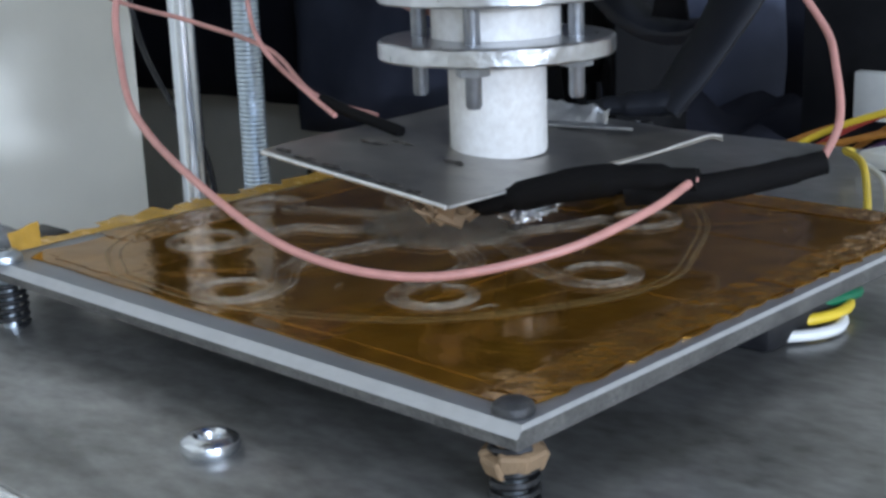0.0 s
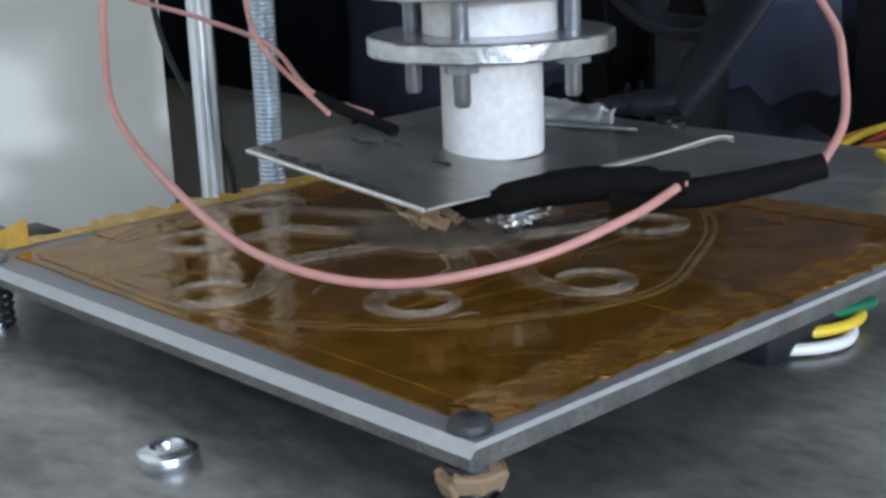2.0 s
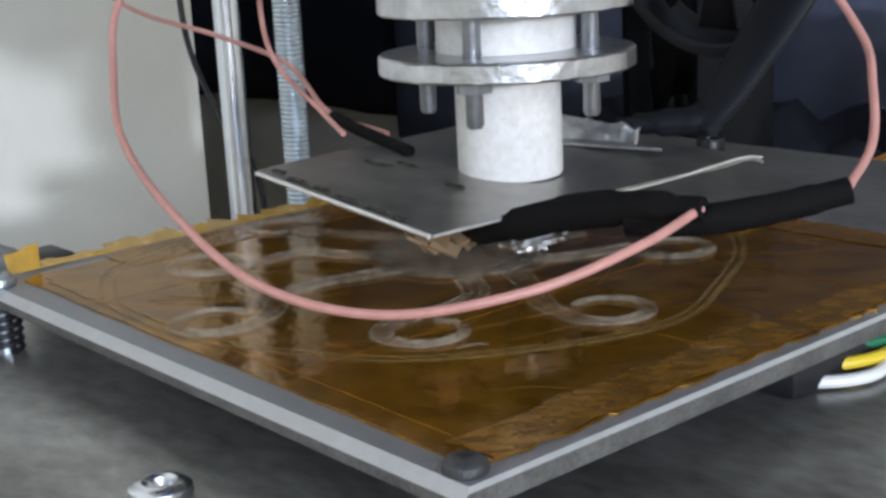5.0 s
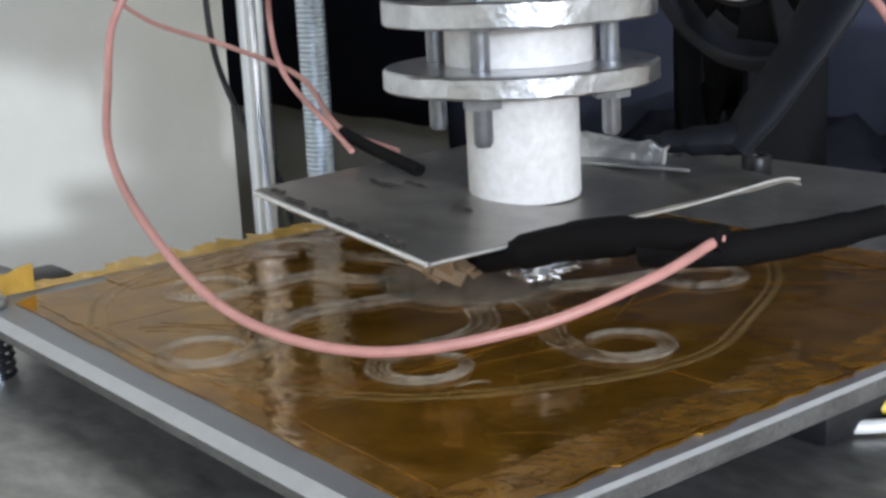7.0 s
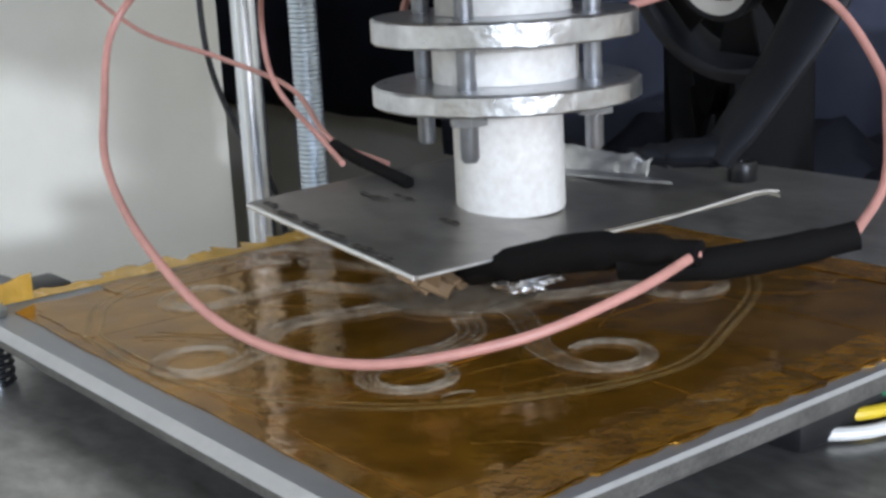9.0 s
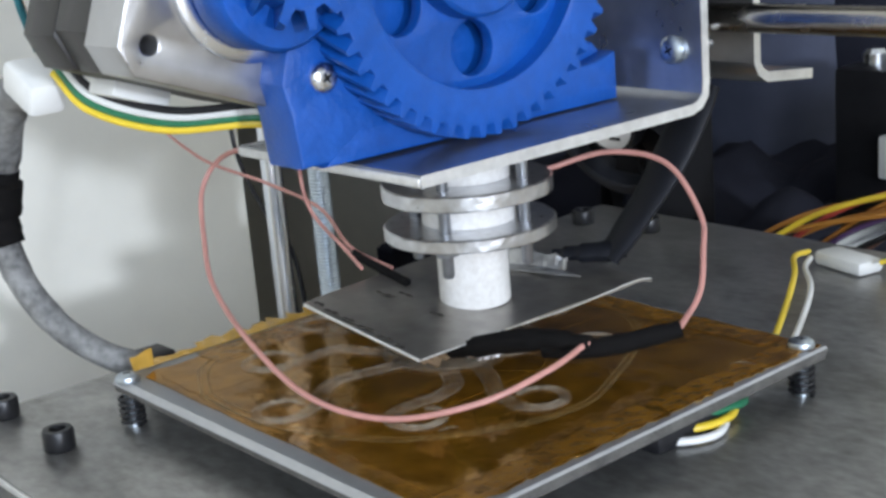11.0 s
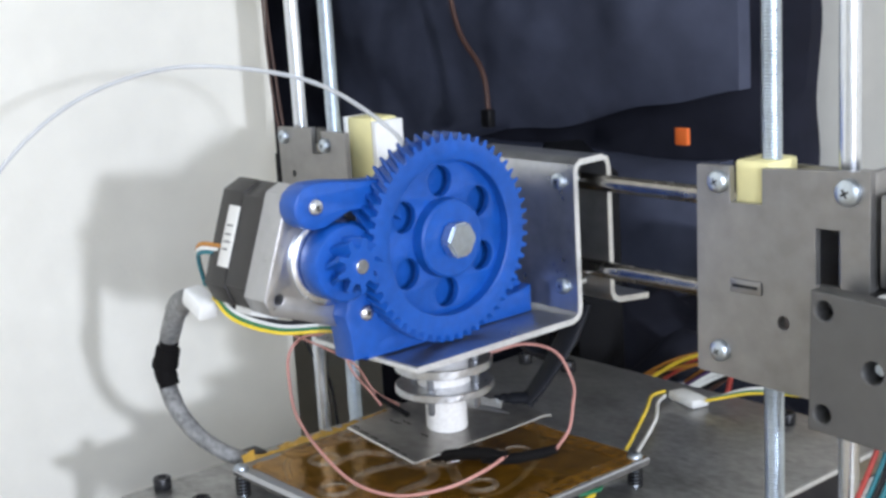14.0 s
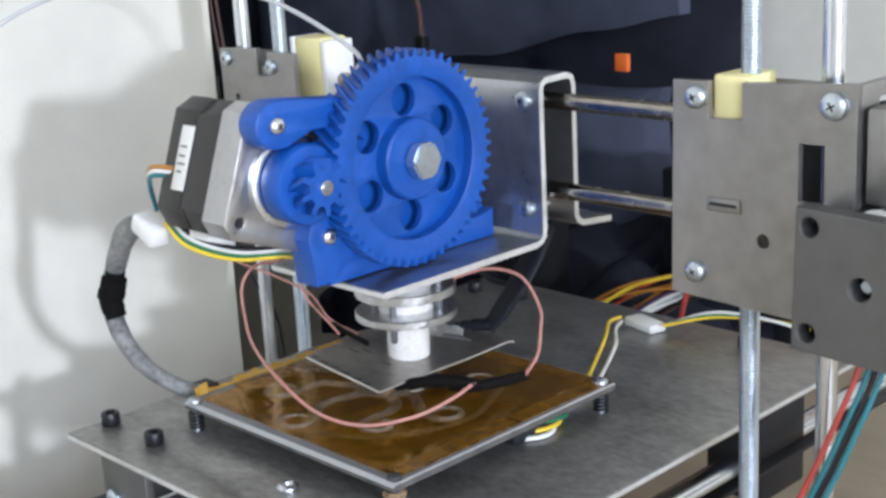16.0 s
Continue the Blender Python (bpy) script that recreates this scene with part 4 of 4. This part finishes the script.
    # block and nozzle are coloured dark for the shade beneath the shield
    part("heater_block", box(hd(-51, 44, 6.4), hd(-42, 52, 13.0), 1.2), M_SOOT_SHADE, t, "heater block, coloured dark for the shade under the shield")
    part("nozzle", lathe([(0.4, 2.6), (0.8, 2.6), (1.8, 4.2), (1.8, 6.5)], hd(-49.5, 48.5, 0), seg=24), M_SOOT_SHADE, t)
    bm = bmesh.new()
    bmesh.ops.create_icosphere(bm, subdivisions=4, radius=1.0)
    for v in bm.verts:
        k = 1 + 0.55 * noise.noise(v.co * 2.1) + 0.3 * noise.noise(v.co * 5.0)
        v.co = hd(-39.5, 40.0, 8.6) + Vector((v.co.x * 2.8, v.co.y * 4.2, v.co.z * 1.3)) * k
    part("foil_wrap", bm, M_ALU, t, "crumpled bright foil round the heater", 25)
    for k in range(9):
        bm = bmesh.new()
        bmesh.ops.create_cube(bm, size=1, matrix=Matrix.Translation(hd(-51 + 9 * r2.random(), 27 + 6 * r2.random(), 9.4 + 1.8 * r2.random())) @ Euler((r2.random(), r2.random(), r2.random() * 3)).to_matrix().to_4x4() @ Matrix.Diagonal((3.8, 2.8, 0.4, 1)))
        part("insulation_scrap", bm, M_PAPER, t, "crumpled brown insulation", 0)


hot_end()
wire("heater_wire", [hd(-10.4, 37.9, 17), hd(-10.3, 27.2, 14.8), hd(-14.5, 14.3, 11.8), hd(-26, 3.3, 9.6), hd(-41.4, -2.4, 11.7), hd(-61.8, -1.1, 17.5), hd(-82.8, 4.6, 23.4), hd(-95.5, 11, 30.5), hd(-102.8, 16.2, 38.6), hd(-101, 20.3, 44.8), hd(-90.8, 21.8, 48.2), hd(-80.2, 22.1, 49)], 0.56, M_PINK, "pink insulated heater wire hanging in a wide loop over the bed", group="heater wires")
wire("heater_wire", [hd(0.1, 50.4, 18), hd(-2.2, 59.4, 22), hd(-6.3, 65.9, 27.7), hd(-12, 72.3, 33.1), hd(-22.6, 75.2, 41.4), hd(-34.6, 71.4, 43.2), hd(-43, 62.3, 40.6)], 0.56, M_PINK, "pink insulated heater wire rising in an arch beside the hot end", group="heater wires")
wire("sensor_wire", [hd(-75, 44.5, 18.6), hd(-91.1, 45.5, 20.6), hd(-106.1, 48.5, 27.1), hd(-124.9, 46.5, 31.4), hd(-148.9, 42.2, 36.5), hd(-172.8, 41.5, 48.4), hd(-181.5, 42.2, 70.6)], 0.44, M_PINK, "pink sensor wire running back from the hot end", group="sensor wires")
wire("sensor_wire", [hd(-80, 40, 18.8), hd(-88.1, 41.9, 21.4), hd(-98.6, 41.3, 28.4), hd(-102.8, 41.9, 36.4), hd(-99.1, 40.7, 46), hd(-90.4, 39.4, 49)], 0.44, M_PINK, "pink sensor wire rising behind the motor", group="sensor wires")
wire("heater_wire", [hd(-72, 56, 49.2), hd(-76, 52, 44), hd(-73, 47, 38.2), hd(-66, 44.5, 36), hd(-61, 44.5, 35.4)], 0.6, M_PINK, "pink wire entering the barrel between the discs", group="heater wires")
single("heat_shrink", tube([hd(-44, 31, 10), hd(-36, 31, 12.3), hd(-27, 33, 15), hd(-19, 35.5, 16.4), hd(-10, 37.9, 17)], 2.3, 8, 12, radii=[1.0, 1.6, 2.1, 2.3, 2.0, 1.5]), M_SLEEVE, "black heat-shrink sleeve on the heater wire", "sleeve", "heat-shrink sleeves")
single("heat_shrink", tube([hd(-19, 35, 14.6), hd(-11, 39, 15.4), hd(-5, 44.5, 16.6), hd(0.4, 50.8, 18.2)], 2.1, 8, 12, radii=[1.6, 1.8, 1.9, 1.8, 1.6]), M_SLEEVE, "black heat-shrink sleeve on the heater wire", "sleeve", "heat-shrink sleeves")
single("heat_shrink", tube([hd(-86, 42.6, 20.6), hd(-80, 42.6, 19.2), hd(-74, 42.8, 18), hd(-68, 43, 16.8)], 0.95, 8, 12), M_SLEEVE, "black sleeve where the sensor wires meet the sheet", "sleeve", "heat-shrink sleeves")
# black duct arm behind the hot end
da = thing("duct_arm", hd(-46, 84, 15), "flat matt black plastic arm reaching down behind the hot end", "duct")
part("foot", tube([hd(-56, 75, 17.4), hd(-51, 78, 17.6), hd(-46, 81, 18.0), hd(-42.5, 84, 18.6)], 3.4, 6, 14, squash=0.62, radii=[1.6, 2.6, 3.4, 3.8, 3.2]), M_DUCT, da, "rounded black foot")
part("arm", tube([hd(-45.5, 82, 17.0), hd(-43, 85, 22), hd(-39, 91, 32), hd(-36, 97, 43), hd(-34, 101, 53)], 6.2, 8, 16, squash=0.34), M_DUCT, da)


def head_fan():
    f = thing("small_fan", hd(-60, 104, 22), "small black round fan with a white label behind the hot end", "fan")
    c = hd(-60, 103, 44)
    n = Vector((0, -math.cos(0.25), -math.sin(0.25)))
    m = Matrix.Translation(c) @ Matrix.Rotation(0.25, 4, "X") @ plane_xz(0)
    part("housing", cut("housing", [circle(0, 0, 19.5, 48), circle(0, 0, 16.8, 40)], 8, m, 0.6), M_DUCT, f, "", 30)
    for k in range(7):
        a = k / 7 * 2 * math.pi
        bl = [(7 * math.cos(a), 7 * math.sin(a)), (16 * math.cos(a - 0.1), 16 * math.sin(a - 0.1)), (16 * math.cos(a + 0.4), 16 * math.sin(a + 0.4)), (7 * math.cos(a + 0.6), 7 * math.sin(a + 0.6))]
        part("blade", cut("blade", [bl], 1.0, m, 0.15), M_FAN, f)
    part("hub", rod(c - n * 3, c + n * 4.6, 8.5, 32), M_DUCT, f)
    lab = part("label", rod(c + n * 4.6, c + n * 4.75, 7.4, 32), M_LABEL, f, "round white paper label")
    up = Vector((1, 0, 0)).cross(n)
    for dx, dz, ln in ((-3.5, -3.6, 2.4), (0.2, -4.4, 3.0), (-2.6, 0.5, 5.0)):
        q = c + n * 4.85 + Vector((dx, 0, 0)) + up * -dz
        part("print_bar", tube([q, q + Vector((ln, 0, 0))], 0.42, 1, 6), M_BLACK, lab, "dark printed bar")


head_fan()

# ---------------------------------------------------------------- behind the table
def fan():
    f = thing("case_fan", (-210, 300, -86), "black round fan standing behind the printer", "fan")
    c = (-215, 292, 4)
    outer = [(-62, -62), (62, -62), (62, 62), (-62, 62)]
    m = Matrix.Translation(c) @ Matrix.Rotation(radians(-38), 4, "Z") @ plane_xz(0)
    part("frame", cut("frame", [outer, circle(0, 0, 56, 48)], 24, m, 1.0), M_FAN, f, "", 30)
    for k in range(7):
        a = k / 7 * 2 * math.pi
        bl = [(20 * math.cos(a), 20 * math.sin(a)), (53 * math.cos(a - 0.1), 53 * math.sin(a - 0.1)), (54 * math.cos(a + 0.35), 54 * math.sin(a + 0.35)), (20 * math.cos(a + 0.6), 20 * math.sin(a + 0.6))]
        part("blade", cut("blade", [bl], 2.0, m @ Matrix.Translation((0, 0, 3)), 0.3), M_FAN, f)
    part("hub", cut("hub", [circle(0, 0, 21, 36)], 18, m, 0.8), M_FAN, f)
    part("stand", box((-255, 277, -85.9), (-170, 312, -59), 1.5), M_FAN, f)


fan()
for i, (mt, nm, dy, dz) in enumerate(((M_WORG, "orange", 0, 0), (M_WORG, "orange", 4, 5), (M_WORG, "orange", 8, 2), (M_WYEL, "yellow", -3, 8), (M_WRED, "red", 6, 9), (M_WPUR, "purple", 10, 4), (M_WORG, "orange", 12, 10), (M_BLACK, "black", -4, 3), (M_WBRN, "brown", 14, 7))):
    wire("supply_wire", [(-142 + i * 6, 236 + dy, -42 + dz), (-104 + i * 5, 240 + dy, -22 + dz * 1.2), (-30 + i * 2, 248 + dy * 1.4, -5 + dz * 1.4), (40, 258 + dy * 1.6, 5 + dz * 1.5), (110, 268 + dy, 12 + dz), (200, 276 + dy, 8)], 0.95, mt, nm + " power supply wire in a loose bundle behind the table", group="supply wires")
wire("supply_wire", [(-60, 218, -30), (-52, 224, 4), (-30, 230, 12), (0, 238, 8), (30, 246, 4)], 1.3, M_WRED, "red power supply wire looping up behind the table", group="supply wires")
cn = single("bed_connector", box(bd(-55, 180, TZ), bd(-37, 189, TZ + 4.2), 1.6, turn=Matrix.Rotation(-0.25, 4, "Z")), M_WHITE, "white plastic wire connector lying on the steel table", "connector")
wire("bed_lead", [bd(-56, 181, TZ + 4), bd(-50, 166, TZ + 7), bd(-36, 146, TZ + 9), bd(-22, 120, TZ + 6), bd(-18, 108, TZ + 2.5), bd(-20, 98, TZ + 2)], 0.75, M_WYEL, "yellow lead from the bed to the connector", group="bed leads")
wire("bed_lead", [bd(-54, 179, TZ + 3), bd(-46, 165, TZ + 5), bd(-32, 147, TZ + 6), bd(-18, 120, TZ + 4), bd(-14, 107, TZ + 2), bd(-16, 98, TZ + 2)], 0.75, M_WWHT, "white lead from the bed to the connector", group="bed leads")
for i, (mt, nm) in enumerate(((M_WWHT, "white"), (M_WGRN, "green"), (M_WYEL, "yellow"))):
    wire("bed_lead", [bd(-35, 186 - i * 2, TZ + 4), bd(-16, 195, TZ + 10 - i), bd(12, 204 + i, TZ + 7), bd(30, 212 + i, TZ - 2)], 0.65, mt, nm + " lead leaving the connector", group="bed leads")
for i, (mt, nm) in enumerate(((M_WWHT, "white"), (M_WYEL, "yellow"), (M_WGRN, "green"))):
    wire("heater_lead", [bd(-26 - i, 90 + i * 3, TZ + 1.3), bd(-10 + i * 0.4, 84 + i * 3, TZ + 1.4 + i * 0.5), bd(-3 - i * 1.6, 74 + i * 3.5, TZ + 1.3 + i * 1.1), bd(-8 - i, 65 + i * 3, TZ + 1.3 + i), bd(-20, 63, TZ + 1.4)], 0.85, mt, nm + " heater lead looping out under the bed", group="heater leads")
single("taped_cable", box(bd(-30, 60, TZ), bd(-6, 84, TZ + 4.5), 1.5), M_BLACK, "black taped bundle of leads under the bed", "cable")
# wires hanging from the block
for i, (mt, nm, dx) in enumerate(((M_WRED, "red", 0), (M_WTEAL, "teal", 3), (M_BLACK, "black", 5), (M_WTEAL, "teal", 7))):
    wire("motor_lead", [(104 + dx, 84, 46), (103 + dx, 78, 32), (96 + dx, 72, 8), (86 + dx, 66, -22), (80 + dx, 60, -60), (80 + dx, 60, -85)], 0.85, mt, nm + " motor lead hanging down to the desk", group="end motor leads")
wire("desk_wire", [(128, 90, 40), (126, 96, 18), (112, 102, -6), (92, 108, -34), (60, 120, -76), (10, 150, -84.9)], 0.7, M_WYEL, "pale yellow wire dropping to the desk", group="desk wires")
wire("desk_wire", [(98, 96, -20), (112, 92, -40), (132, 86, -72), (160, 80, -84.9)], 0.7, M_WWHT, "white wire curling onto the desk", group="desk wires")
wire("desk_wire", [(30, 210, -84.9), (52, 196, -80), (74, 180, -79), (92, 170, -84.2), (108, 178, -84.9)], 0.7, M_WYEL, "yellow wire lying on the desk behind the rods", group="desk wires")
wire("hanging_cable", [(-219, 98, 330), (-217, 96, 180), (-211, 95, 120), (-204, 94, 90), (-199, 93, 78)], 0.6, M_WBRN, "thin brown wire hanging beside the guide rods", group="hanging wires")
wire("hanging_cable", [(-224, 99, 330), (-221, 97, 190), (-218, 96, 130), (-209, 95, 84)], 0.55, M_WBRN, "thin brown wire hanging beside the guide rods", group="hanging wires")
wire("hanging_cable", [(-212, 92, 96), (-211, 91, 50), (-207, 90, 22), (-196, 92, 2), (-188, 95, -12), (-186, 97, -60)], 0.75, M_BLKMETAL, "thin black cable hanging beside the guide rods", group="hanging wires")
tf = thing("top_frame", (-50, 92, 190), "black steel top beam joining the upright rods", "frame")
part("beam", box((-232, 84, 196), (124, 104, 214), 1), M_BLACK, tf)
part("corner_plate", box((-236, 78, 178), (-172, 83.5, 222), 1), M_BLACK, tf)
part("corner_plate", box((76, 78, 196), (130, 83.5, 222), 1), M_BLACK, tf)
# filament
wire("filament", [hd(-63.5, 39.7, 104), hd(-64, 41, 112), hd(-66.5, 45, 120), hd(-111.7, 44.6, 136.3), hd(-143.3, 21.8, 144), hd(-150, -8.2, 143.6), hd(-148.1, -43, 132.9), hd(-139.9, -77, 108.3), (-132, -110, 60), (-128, -125, -30), (-128, -128, -84.9)], 0.85, M_FILAMENT, "clear plastic filament arching into the extruder", category="filament")
bm = bmesh.new()
nx, ny = 40, 20
g = [[bm.verts.new((-330 + 232 * i / nx, 232 + 200 * j / ny + 10 * noise.noise((i * 0.3, 0, 3)), -62 + 34 * noise.noise((i * 0.16, j * 0.22, 5)) + 10 * noise.noise((i * 0.4, j * 0.5, 9)) + 14 * j / ny)) for i in range(nx + 1)] for j in range(ny + 1)]
for j in range(ny):
    for i in range(nx):
        bm.faces.new((g[j][i], g[j][i + 1], g[j + 1][i + 1], g[j + 1][i]))
geo = bmesh.ops.extrude_face_region(bm, geom=bm.faces[:])
low = [e for e in geo["geom"] if isinstance(e, bmesh.types.BMVert)]
for v in low:
    v.co.z = -85.9
bmesh.ops.recalc_face_normals(bm, faces=bm.faces)
single("dark_cloth", bm, M_FABRIC2, "black cloth heaped on the desk behind the table", "cloth", smooth=60)
# small electronics far behind
el = thing("power_supply", (-120, 385, -86), "white and black boxed electronics behind the table", "electronics")
part("case", box((-172, 360, -85.9), (-60, 410, 10), 2), M_BLACK, el)
part("cover", box((-148, 355, -34), (-134, 359.9, -16), 1), M_WHITE, el, "white cover")
for k in range(3):
    part("terminal", lathe([(5, 0), (5, 5), (3.5, 7)], (-160 + k * 16, 372, 10.05), seg=16), M_CHROME, el)
